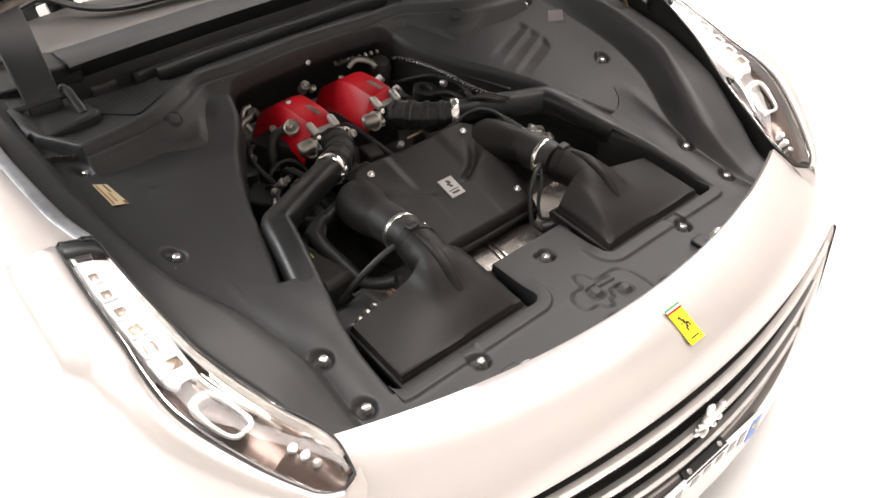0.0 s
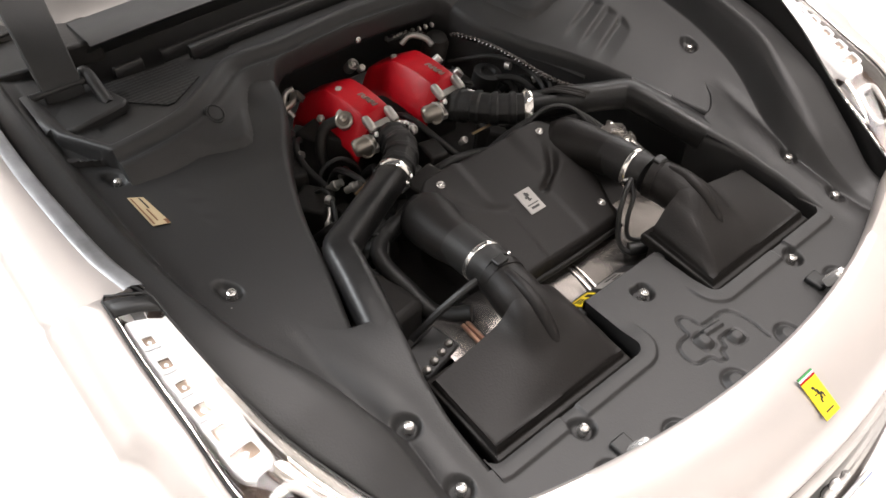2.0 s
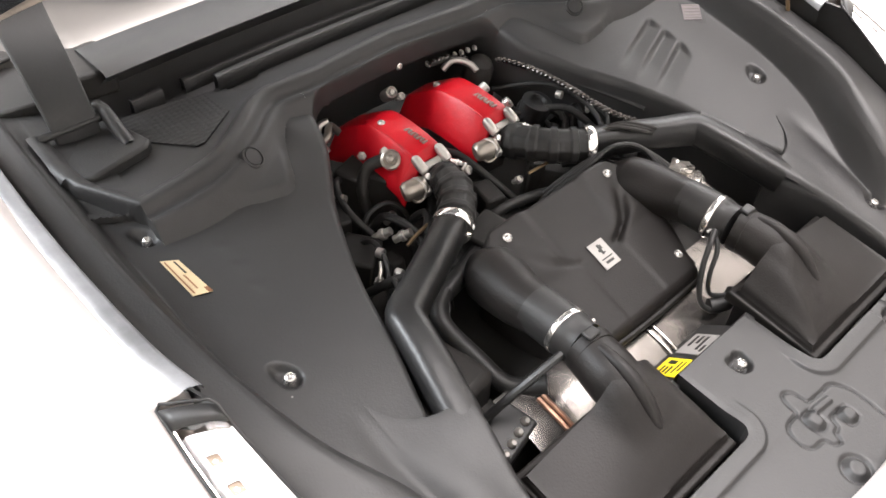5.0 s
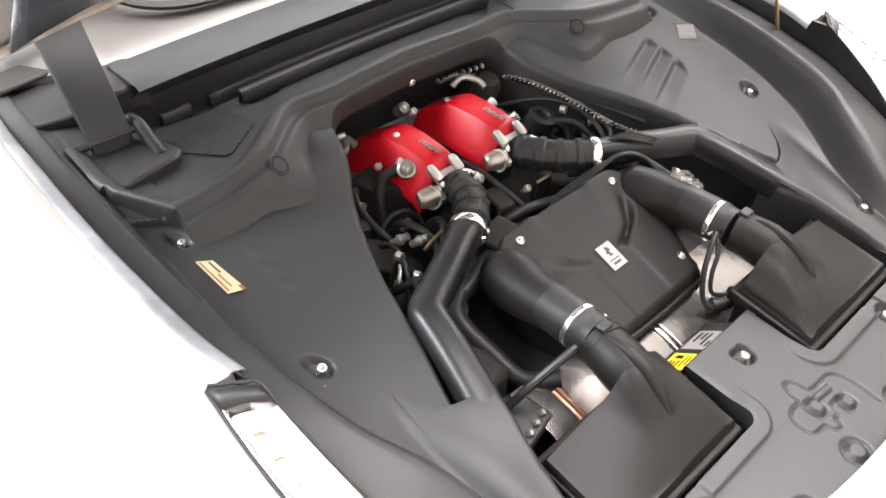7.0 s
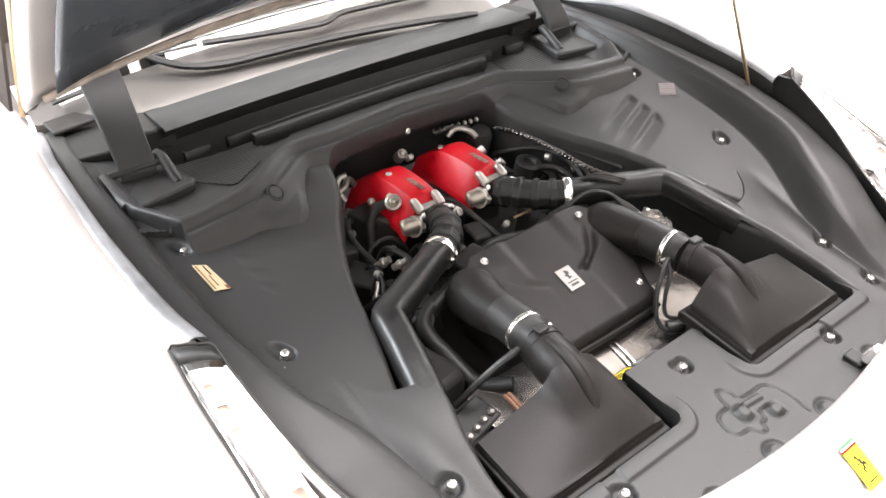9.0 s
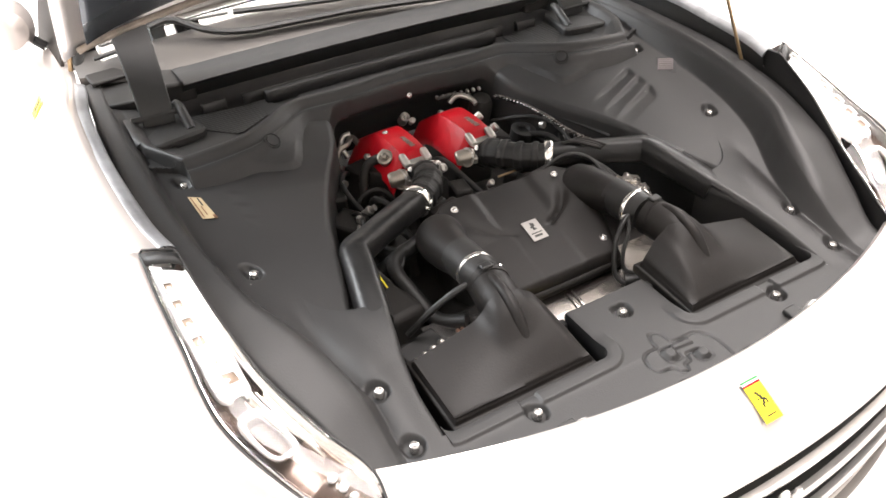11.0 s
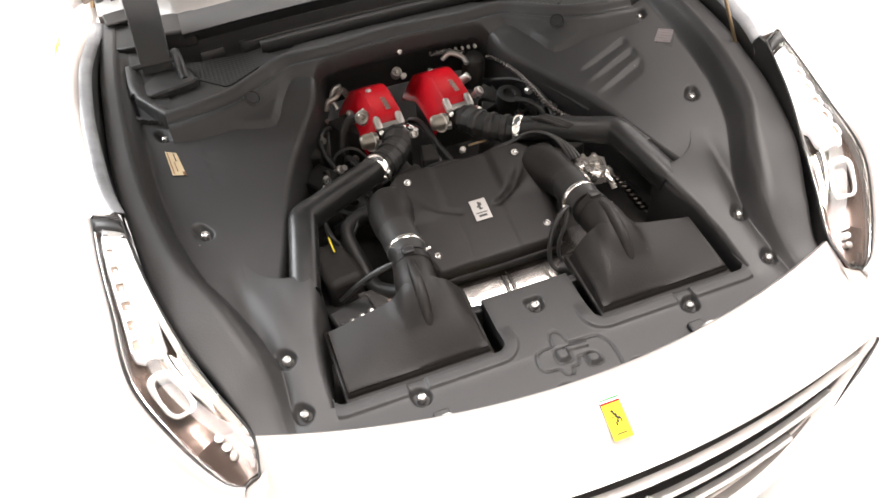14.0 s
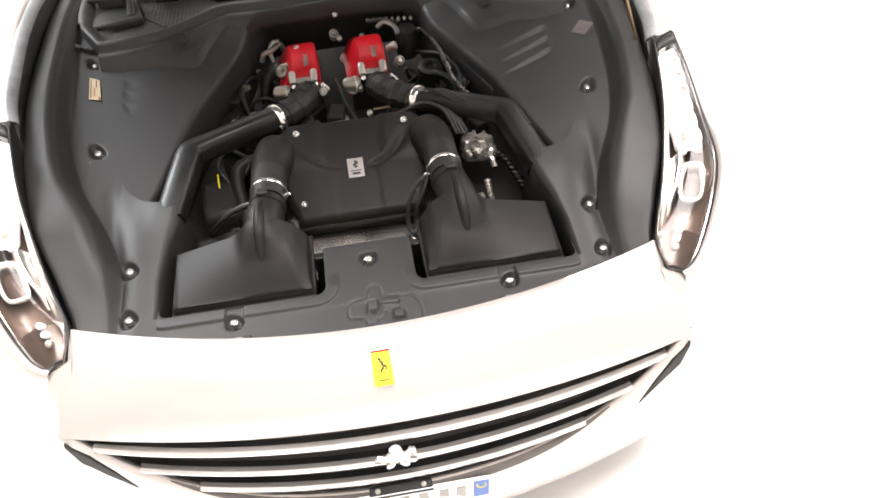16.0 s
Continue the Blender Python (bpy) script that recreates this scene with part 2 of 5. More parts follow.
def block(cx, cy, cz, sx, sy, sz, rot=(0, 0, 0), bm=None, taper=1.0):
    made = bm or bmesh.new()
    v = bmesh.ops.create_cube(made, size=1)["verts"]
    m = Matrix.Translation((cx, cy, cz)) @ Euler([radians(a) for a in rot]).to_matrix().to_4x4()
    for q in v:
        k = taper if q.co.z > 0 else 1
        q.co = m @ V(q.co.x * sx * k, q.co.y * sy * k, q.co.z * sz)
    return made


def prism(outline, axis, depth, bm=None):
    """An outline of 3D points, thickened along axis by depth."""
    made = bm or bmesh.new()
    a = [made.verts.new(p) for p in outline]
    b = [made.verts.new(V(*p) + V(*axis).normalized() * depth) for p in outline]
    made.faces.new(a)
    made.faces.new(b)
    for i in range(len(a)):
        j = (i + 1) % len(a)
        made.faces.new((a[i], a[j], b[j], b[i]))
    return made


def disc(centre, axis, rings, seg=20, bm=None):
    """A turned shape: rings of (height along axis, radius)."""
    made = bm or bmesh.new()
    ax = V(*axis).normalized()
    side = ax.orthogonal().normalized()
    other = ax.cross(side)
    grid = sheet(made, [[V(*centre) + ax * h + (side * math.cos(2 * math.pi * j / seg) + other * math.sin(2 * math.pi * j / seg)) * r for j in range(seg)] for h, r in rings], True)
    made.faces.new(grid[0])
    made.faces.new(grid[-1])
    return made


# ---- plain walls and table ----
def slab(name, x0, x1, y0, y1, z0, z1, mat, label, category):
    bm = block((x0 + x1) / 2, (y0 + y1) / 2, (z0 + z1) / 2, x1 - x0, y1 - y0, z1 - z0)
    return tagged(part(name, bm, mat, smooth=False, bevel=0.3), label, category, kind="structure")


slab("ceiling", -46, 46, -41, 51, 60, 62, WALL, "plain white painted ceiling", "ceiling")
slab("wall_south", -46, 46, -43, -41, -3, 62, WALL, "plain white painted wall", "wall")
slab("wall_north", -46, 46, 51, 53, -3, 62, WALL, "plain white painted wall", "wall")
slab("wall_west", -48, -46, -41, 51, -3, 62, WALL, "plain white painted wall", "wall")
slab("wall_east", 46, 48, -41, 51, -3, 62, WALL, "plain white painted wall", "wall")
slab("tabletop", -46, 46, -41, 51, -3, 0, TABLE, "white tabletop under the model car", "table")

car = tagged(new("model_car"), "champagne silver die-cast model sports car with its bonnet open", "model car")

# ---- body ----
RIM = [(3.90, -1.25, 3.62), (4.13, -1.12, 3.67), (4.50, -0.61, 3.945), (4.81, 0.06, 4.29), (4.85, 0.89, 4.595), (4.88, 1.60, 4.84), (4.87, 2.17, 5.04)]
REAR_RIM = [(4.62, 2.20, 4.98), (4.73, 2.70, 5.05), (4.81, 3.60, 5.14), (4.85, 4.40, 5.22), (4.84, 5.50, 5.25), (4.78, 6.50, 5.12), (4.64, 7.90, 4.97), (4.54, 9.50, 5.00)]
LAMP_IN = [(3.75, -1.22, 3.69), (3.71, -0.80, 3.84), (3.99, -0.15, 4.02), (4.25, 0.55, 4.28), (4.42, 1.20, 4.66), (4.53, 1.95, 5.04)]


def smooth(f):
    f = max(0.0, min(1.0, f))
    return f * f * (3 - 2 * f)


def nose_point(s, v):
    """The nose between the bonnet's edge (v = 0) and the grille's upper lip (v = 1)."""
    e = max(0.0, min(1.0, (v - 0.40) / 0.2))
    xe = 3.68 + 0.15 * v + 0.12 * e * e * (3 - 2 * e)
    x = s * xe
    q = x * x
    rows = ((-1.55 + 0.055 * q, 3.87 - 0.003 * q), (-2.07 + 0.056 * q, 3.71 - 0.0105 * q), (-2.42 + 0.042 * q, 3.12 - 0.008 * q))
    w = ((1 - v / 0.4) * (1 - v), v * (1 - v) / 0.24, v * (v - 0.4) / 0.6)
    return V(x, sum(a * r[0] for a, r in zip(w, rows)), sum(a * r[1] for a, r in zip(w, rows)))


def nose_panel():
    span = range(-32, 33)
    rows = [[nose_point(s / 32, 0) + V(0, d, h) for s in span] for d, h in ((0.06, -0.36), (0.05, -0.05))]
    rows += [[nose_point(s / 32, v / 14) for s in span] for v in range(15)]
    rows += [[nose_point(s / 32, 1) + V(0, d, h) for s in span] for d, h in ((0.02, -0.03), (0.30, -0.02))]
    part("nose_panel", loft(rows), PAINT, car, angle=60)


def fender(side):
    rim = spline(RIM, 36) + spline(REAR_RIM, 40)
    rows = [[] for _ in range(10)]
    for i, p in enumerate(rim):
        f = min(1, i / 24)
        out = V(0.45 + 0.55 * f, -0.85 * (1 - f), 0).normalized()
        arch = 2.05 ** 2 - (p.y - 2.5) ** 2
        low = max(0.75, 1.75 + math.sqrt(arch)) if arch > 0 else 0.75
        reach = (5.42 - p.x) if i >= 24 else 0.12 + 0.34 * f
        rows[0].append(p + V(-0.03, 0.02, -0.3) if i >= 36 else p - out * 0.02 + V(0, 0, -0.2))
        rows[1].append(p - out * 0.01 + V(0, 0, -0.03))
        rows[2].append(p)
        top = p.z - low
        for k, (o, h) in enumerate(((0.10, -0.012), (0.30, -0.015), (0.65, -0.004), (0.93, 0.045), (1.0, 0.18), (1.02, 0.6), (1.0, 1.0))):
            rows[3 + k].append(p + out * (reach * o) + V(0, 0, -top * h))
    bm = loft(rows)
    if side < 0:
        bmesh.ops.scale(bm, vec=(-1, 1, 1), verts=bm.verts)
    ob = part("front_fender", bm, PAINT, car, angle=60)
    # painted corner below the lamp's front tip
    corner = [[V(side * x, y, z) for x, y, z in row] for row in (((3.66, -1.16, 3.70), (3.78, -1.235, 3.665), (3.93, -1.25, 3.60)), ((3.68, -1.27, 3.61), (3.80, -1.33, 3.585), (3.98, -1.33, 3.54)), ((3.70, -1.40, 3.46), (3.84, -1.43, 3.43), (4.02, -1.40, 3.38)), ((3.74, -1.50, 3.2), (3.88, -1.50, 3.18), (4.05, -1.44, 3.15)))]
    part("nose_corner", loft(corner), PAINT, ob, angle=80)
    # seam to the bumper
    pts = [(side * 4.93, 0.17, 4.20), (side * 5.10, 0.50, 4.11), (side * 5.22, 0.95, 3.9), (side * 5.30, 1.3, 3.7)]
    part("seam", tube(pts, 0.012, 16, 6), INK, ob, "thin dark shut line")
    return ob


nose_panel()
fenders = [fender(s) for s in (-1, 1)]


def lip(x):
    return V(x, -2.42 + 0.042 * x * x, 3.12 - 0.008 * x * x)


def sill(x):
    return V(x, -2.60 + 0.055 * x * x, min(3.02, 1.98 + 0.97 * (abs(x) / 3.75) ** 3.56))


def bumper():
    xs = [i / 16 for i in range(-64, 65)]
    rows = []
    for dy, z_of in ((0.10, lambda z: z - 0.04), (0.05, lambda z: z - 0.005), (0.03, lambda z: z), (0, lambda z: z - 0.02), (-0.06, lambda z: z - 0.12), (-0.10, lambda z: 1.75 + (z - 2.0) * 0.8 - 0.1), (-0.08, lambda z: 1.30 + (z - 2.0) * 0.4), (0.02, lambda z: 0.95), (0.16, lambda z: 0.7), (0.5, lambda z: 0.62)):
        rows.append([V(sill(x).x, sill(x).y + dy, z_of(sill(x).z)) for x in xs])
    return part("bumper", loft(rows), PAINT, car, angle=60)


bumper_part = bumper()
for s in (-1, 1):
    part("air_intake", prism([(s * x, -2.69 + 0.055 * x * x, z) for x, z in ((3.92, 2.95), (3.93, 2.86), (3.82, 2.52), (3.55, 2.26), (3.20, 2.14), (3.22, 2.22), (3.45, 2.52), (3.66, 2.76))], (0, 1, -0.1), 0.06), DARK, bumper_part, "black corner air intake", bevel=0.02)
    cap = [(s * (4.30 + 0.20 * math.cos(a)), -1.08 + 0.12 * math.cos(a), 2.86 + 0.24 * math.sin(a)) for a in [k * math.pi / 6 for k in range(12)]]
    part("washer_cap", tube(cap, 0.014, 40, 6, closed=True), SILVER, bumper_part, "thin outline of a headlamp washer cap")


def grille():
    span = range(-38, 39)
    back = part("grille", loft([[lip(i / 10) + V(0, 0.22, -0.03) for i in span], [lip(i / 10).lerp(sill(i / 10), 0.5) + V(0, 0.36, 0) for i in span], [sill(i / 10) + V(0, 0.16, 0.0) for i in span], [sill(i / 10) + V(0, 0.06, -0.03) for i in span]]), DARK, car, "black recessed radiator grille")
    for z0, bow, half in ((2.88, 0.012, 3.58), (2.50, 0.004, 3.10), (2.18, 0.0, 2.45)):
        pts = []
        for i in range(-24, 25):
            x = half * i / 24
            zc = z0 - bow * x * x * 0.6 + 0.004 * x * x
            k = (lip(x).z - zc) / max(0.05, lip(x).z - sill(x).z)
            pts.append(V(x, lip(x).y + (sill(x).y - lip(x).y) * max(0, min(1, k)) - 0.01, zc))
        rows = [[p + V(0, dy, dz) for p in pts] for dy, dz in ((0.07, 0.040), (0.0, 0.044), (-0.035, 0.018), (-0.03, -0.02), (0.0, -0.03), (0.05, -0.02))]
        bm = bmesh.new()
        sheet(bm, rows + [rows[0]])
        part("slat", bm, CHROME, back, "bright chrome grille slat")
        rows = [[p + V(0, dy, dz) for p in pts] for dy, dz in ((0.03, 0.012), (0.16, 0.03), (0.16, -0.01), (0.03, -0.012))]
        bm = bmesh.new()
        sheet(bm, rows + [rows[0]])
        part("slat_web", bm, GLOSS, back)
    # plain chrome emblem: a small lumpy shape with limbs, no likeness
    bm = bmesh.new()
    for x, z, r in ((-0.02, 2.62, 0.12), (0.09, 2.60, 0.10), (0.0, 2.78, 0.08), (0.02, 2.70, 0.08)):
        v = bmesh.ops.create_uvsphere(bm, u_segments=14, v_segments=9, radius=r)["verts"]
        for q in v:
            q.co = V(x * 0.9 + q.co.x * 1.0, -2.56 + q.co.y * 0.5, z + q.co.z)
    for a, b in (((-0.12, 2.62), (-0.28, 2.66)), ((-0.28, 2.66), (-0.30, 2.56)), ((0.14, 2.58), (0.28, 2.52)), ((0.14, 2.66), (0.25, 2.78)), ((0.25, 2.78), (0.28, 2.68)), ((-0.05, 2.52), (-0.14, 2.44)), ((0.06, 2.52), (0.16, 2.45))):
        tube([(a[0] * 0.8, -2.57, a[1]), ((a[0] + b[0]) * 0.4, -2.59, (a[1] + b[1]) / 2 + 0.01), (b[0] * 0.8, -2.57, b[1])], 0.036, 6, 8, bm=bm)
    part("emblem", bm, CHROME, back, "small plain chrome emblem on the slats")
    return back


grille()

# Grey strip over the painted sill: the ledge's shade is put into its colour.
part("sill_shade_strip", loft([[sill(i / 10) + V(0, dy * (1 - (i / 29) ** 4), dz * (1 - (i / 29) ** 4)) for i in range(-28, 29)] for dy, dz in ((0.03, -0.012), (-0.012, -0.02), (-0.05, -0.055), (-0.075, -0.10), (-0.06, -0.115))]), SILVER, bumper_part, "grey strip for the shaded bumper ledge below the grille")

# number plate with two blue bands; its characters are plain bars
plate = part("number_plate", block(0, -2.645, 1.74, 2.24, 0.05, 0.48, (5, 0, 0)), PLATE_WHITE, car, "white number plate with blue end bands", smooth=False, bevel=0.015)
for s in (-1, 1):
    part("blue_band", block(s * 1.0, -2.672, 1.738, 0.20, 0.012, 0.44, (5, 0, 0)), PLATE_BLUE, plate, "blue end band", smooth=False)
part("ring_mark", tube([(1.0 + 0.06 * math.cos(a), -2.682, 1.84 + 0.06 * math.sin(a)) for a in [k * math.pi / 4 for k in range(8)]], 0.010, 24, 6, closed=True), YELLOW, plate, "thin yellow ring")
for x in (-0.75, -0.52, -0.22, 0.02, 0.26, 0.52, 0.74):
    part("character_bar", block(x, -2.673, 1.73, 0.12, 0.012, 0.28, (5, 0, 0)), LABEL, plate, smooth=False)
bracket = part("plate_bracket", prism([(-0.42, -2.70, 1.965), (0.40, -2.70, 1.965), (0.38, -2.57, 2.03), (-0.40, -2.57, 2.03)], (0, 0.25, -1), 0.06), GLOSS, car, "black plate bracket", bevel=0.015)
for x in (-0.3, 0.28):
    part("bracket_screw", disc((x, -2.63, 2.01), (0, -0.4, 0.9), [(-0.03, 0.035), (0.01, 0.035), (0.02, 0.015)], 10), STEEL, bracket)
# yellow badge: plain shapes in its colours
n = (nose_point(0, 0.46) - nose_point(0, 0.30)).normalized()
tilt = math.degrees(math.atan2(-n.z, -n.y))
bc = nose_point(0, 0.37) + V(0, -0.012, 0.012)


def badge_bit(name, dx, dv, w, h, lift, mat, parent, label=""):
    c = bc + n * dv + V(0, -0.7, 0.7).normalized() * lift
    return part(name, block(c.x + dx, c.y, c.z, w, h, 0.012, (tilt, 0, 0)), mat, parent, label, smooth=False)


badge = badge_bit("badge", 0, 0, 0.222, 0.455, -0.002, INK, car, "yellow enamel nose badge with a black mark")
badge_bit("field", 0, 0.03, 0.225, 0.39, 0.003, YELLOW, badge, "yellow enamel field")
badge_bit("stripe", 0, -0.218, 0.225, 0.02, 0.003, GREEN, badge, "green stripe")
badge_bit("stripe", 0, -0.198, 0.225, 0.02, 0.003, PLATE_WHITE, badge, "white stripe")
badge_bit("stripe", 0, -0.178, 0.225, 0.02, 0.003, RED, badge, "red stripe")
for dx, dv, w, h in ((-0.03, -0.10, 0.035, 0.03), (-0.015, -0.075, 0.025, 0.05), (0.005, -0.035, 0.035, 0.06), (0.03, 0.0, 0.05, 0.035), (0.005, 0.035, 0.03, 0.04), (-0.02, 0.065, 0.022, 0.05), (0.055, 0.03, 0.018, 0.06), (-0.045, -0.02, 0.04, 0.015), (0.0, 0.19, 0.15, 0.016)):
    badge_bit("mark", dx * 0.85, dv * 0.85, w * 0.8, h * 0.85, 0.007, INK, badge)


# ---- headlights ----
LAMP_CELL = material("brown_lamp_cell", (0.20, 0.15, 0.115), 0.35, 0.3, grain=0.4, stain=0.2, stain_scale=200)
TINT = material("smoked_lamp_insert", (0.055, 0.036, 0.028), 0.25, 0.3, grain=0.4, stain=0.3, stain_scale=150)
MIRROR = material("vacuum_chrome", (0.86, 0.83, 0.80), 0.10, 0.95, grain=1.2, grain_scale=300, stain=0.1, stain_scale=200)


def headlight(s):
    n1, n2 = 40, 8
    outer, inner = spline(RIM, n1), spline(LAMP_IN, n1)

    def at(u, f, depth=0.0):
        i = u * (n1 - 1)
        k = min(int(i), n1 - 2)
        o, q = outer[k].lerp(outer[k + 1], i - k), inner[k].lerp(inner[k + 1], i - k)
        p = q.lerp(o, f)
        bulge = math.sin(math.pi * f) * math.sin(math.pi * (0.08 + 0.84 * u))
        return V(s * p.x, p.y, p.z + 0.10 * bulge - depth)

    def sheet_of(us, profile):
        return loft([[at(u, f, d) for f, d in profile] for u in us])

    def steps(a, b, n):
        return [a + (b - a) * k / n for k in range(n + 1)]
    deep = (0.03, 0.20, 0.30, 0.34, 0.36, 0.35, 0.32, 0.22, 0.03)
    bowl = part("headlight", loft([[at(u / 39, 0.02 + 0.96 * f / n2, d) for f, d in zip(range(n2 + 1), deep)] for u in range(n1)]), LAMP_GREY, car, "swept clear headlight with chrome reflector", angle=60)
    lens = part("lens", loft([[at((u + 0.3) / 40, 0.015 + 0.97 * f / 10, -0.012) for f in range(11)] for u in range(n1)]), GLASS, bowl, "clear glossy lens", angle=80, solid=0.03)
    lens.visible_shadow = False
    edge = [at(u / 20, 0.0, -0.01) for u in range(21)] + [at(1.0, f / 4, -0.01) for f in (1, 2, 3)] + [at(u / 20, 1.0, -0.01) for u in range(20, -1, -1)] + [at(0.0, f / 4, -0.01) for f in (3, 2, 1)]
    part("gasket", tube(edge, 0.014, 120, 8, closed=True), GLOSS, bowl, "thin black rubber gasket")
    edge = [at(u, 0.94, 0.012) for u in steps(0.03, 0.95, 30)]
    part("lens_edge", tube(edge, 0.016, 70, 8), MIRROR, bowl, "bright edge of the lens")
    wall = [V(s * p.x, p.y, p.z) for p in inner[5:]] + [V(s * 4.60, 2.22, 5.0), V(s * 4.66, 2.40, 5.02)]
    part("lamp_wall", loft([[p + V(s * dx, 0, dz) for p in wall] for dx, dz in ((0.02, 0.0), (-0.012, -0.01), (-0.012, -0.05), (0.01, -0.7))]), GLOSS, bowl, "black side wall of the lamp housing")
    part("rear_cap", sheet_of((0.945, 0.965, 0.99), [(f / 6, -0.02) for f in range(7)]), GLOSS, bowl, "dark rear end of the lens", solid=0.03)
    # white lamp strip: rounded front bar and a row of framed cells on its outer half
    strip = []
    for j in range(29):
        u = 0.49 + 0.45 * j / 28
        cut = 0.40 * (1 - math.sqrt(max(0.0, 1 - (1 - j / 4) ** 2))) if j < 4 else 0.0
        g = min(1.0, max(0.0, (0.74 - u) / 0.18))
        lo, hi = 0.04 + 0.20 * g + cut * 0.5, 0.90 - 0.05 * g - cut * 0.45
        strip.append([at(u, lo + (hi - lo) * k / 10, 0.07 + (0.07 if k in (0, 10) else 0.0)) for k in range(11)])
    part("lamp_strip", loft(strip), PLATE_WHITE, bowl, "white lamp strip", angle=60, solid=0.02)
    for k in range(6):
        u, du = 0.545 + 0.066 * k, 0.021 - 0.001 * k
        f0, f1 = 0.50, 0.78
        if k == 0:
            f0 = 0.36
        part("lamp_cell", loft([[at(u + du * (i / 4 - 1), f0 + (f1 - f0) * (j + (0.5 if i in (0, 8) and j in (0, 8) else 0) * (1 - j / 4)) / 8, 0.062 + 0.012 * (1 - abs(i / 4 - 1)) * (1 - abs(j / 4 - 1))) for j in range(9)] for i in range(9)]), LAMP_CELL, bowl, "small brown lamp cell")
        ring = [at(u + du * a, f0 + (f1 - f0) * b, 0.05) for a, b in ((-1, 0.12), (-0.7, 0), (0.7, 0), (1, 0.12), (1, 0.88), (0.7, 1), (-0.7, 1), (-1, 0.88))]
        part("cell_rim", tube(ring, 0.018, 40, 6, closed=True), PLATE_WHITE, bowl)
    # bright inner ridge running forward from the strip, smoked walls
    part("reflector", sheet_of(steps(0.07, 0.94, 40), ((0.03, 0.02), (0.07, 0.045), (0.13, 0.075), (0.17, 0.12), (0.19, 0.22))), MIRROR, bowl, "bright chrome inner wall", angle=60)
    ridge = []
    for u in steps(0.26, 0.50, 14):
        w = 0.10 + 0.22 * smooth((u - 0.26) / 0.24)
        ridge.append([at(u, 0.15 + w * k / 6, 0.10 + 0.11 * abs(k / 3 - 1) ** 2 + 0.10 * (1 - smooth((u - 0.24) / 0.1))) for k in range(7)])
    part("reflector", loft(ridge), MIRROR, bowl, "chrome ridge beside the projector", angle=60)
    part("reflector", sheet_of(steps(0.03, 0.93, 36), ((0.965, 0.03), (0.935, 0.08), (0.905, 0.15), (0.87, 0.21))), SILVER, bowl, "grey outer wall", angle=60)
    part("shelf", sheet_of(steps(0.02, 0.20, 8), [(0.10 + 0.8 * k / 8, 0.17 + 0.05 * abs(k / 4 - 1)) for k in range(9)]), TINT, bowl, "smoked front shelf", angle=60)
    # projector in a heavy rounded frame
    cu, cf = 0.375, 0.56

    def oblong(a, ru, rf, d):
        c, n = math.cos(a), math.sin(a)
        return at(cu + ru * math.copysign(abs(c) ** 0.55, c), cf + rf * math.copysign(abs(n) ** 0.55, n), d)
    turn = [k * math.pi / 14 for k in range(28)]
    part("projector", tube([oblong(a, 0.070, 0.20, 0.14) for a in turn], lambda t: 0.030 + 0.022 * max(0.0, math.cos(2 * math.pi * t)), 64, 10, closed=True), CHROME, bowl, "rounded chrome projector frame")
    well = bmesh.new()
    sheet(well, [[oblong(a, 0.070 * r, 0.20 * r, d) for a in turn] for r, d in ((0.98, 0.15), (0.90, 0.24), (0.78, 0.27), (0.74, 0.21), (0.60, 0.20), (0.3, 0.185), (0.02, 0.18))], True)
    part("projector_lens", well, TINT, bowl, "smoked projector lens", angle=40)
    for k in range(3):
        c = at(0.115 + 0.035 * k, 0.46, 0.10)
        part("bead", disc(c, (0, -0.5, 0.85), [(-0.08, 0.045), (0.02, 0.042), (0.035, 0.02)], 10), PLATE_WHITE if k else STEEL, bowl, "small white bead")
    return bowl


for s in (-1, 1):
    headlight(s)

# ---- wheels ----
for s in (-1, 1):
    w = part("wheel", disc((s * 4.25, 2.5, 1.75), (s, 0, 0), [(-0.6, 1.2), (-0.62, 1.55), (-0.5, 1.74), (0.5, 1.74), (0.62, 1.55), (0.6, 1.2)], 40), TYRE, car, "black rubber tyre")
    part("rim", disc((s * 4.25, 2.5, 1.75), (s, 0, 0), [(-0.4, 1.19), (0.56, 1.19), (0.5, 1.05), (0.3, 0.4), (0.42, 0.2)], 30), SILVER, w, "silver wheel rim")
# ---- engine bay tray ----
BASE = [(-1.6, 3.40), (-0.8, 3.43), (-0.5, 3.48), (0.24, 3.65), (1.3, 3.92), (2.37, 4.15), (4.37, 4.46), (5.4, 4.60), (6.5, 4.75)]
INNER_FRONT = [(-0.52, 2.78), (0.0, 2.77), (0.5, 2.70), (1.0, 2.57), (1.34, 2.50)]
INNER_REAR = [(1.34, 2.96), (2.2, 2.68), (3.0, 2.46), (4.0, 2.03), (4.75, 1.60), (5.12, 1.50)]
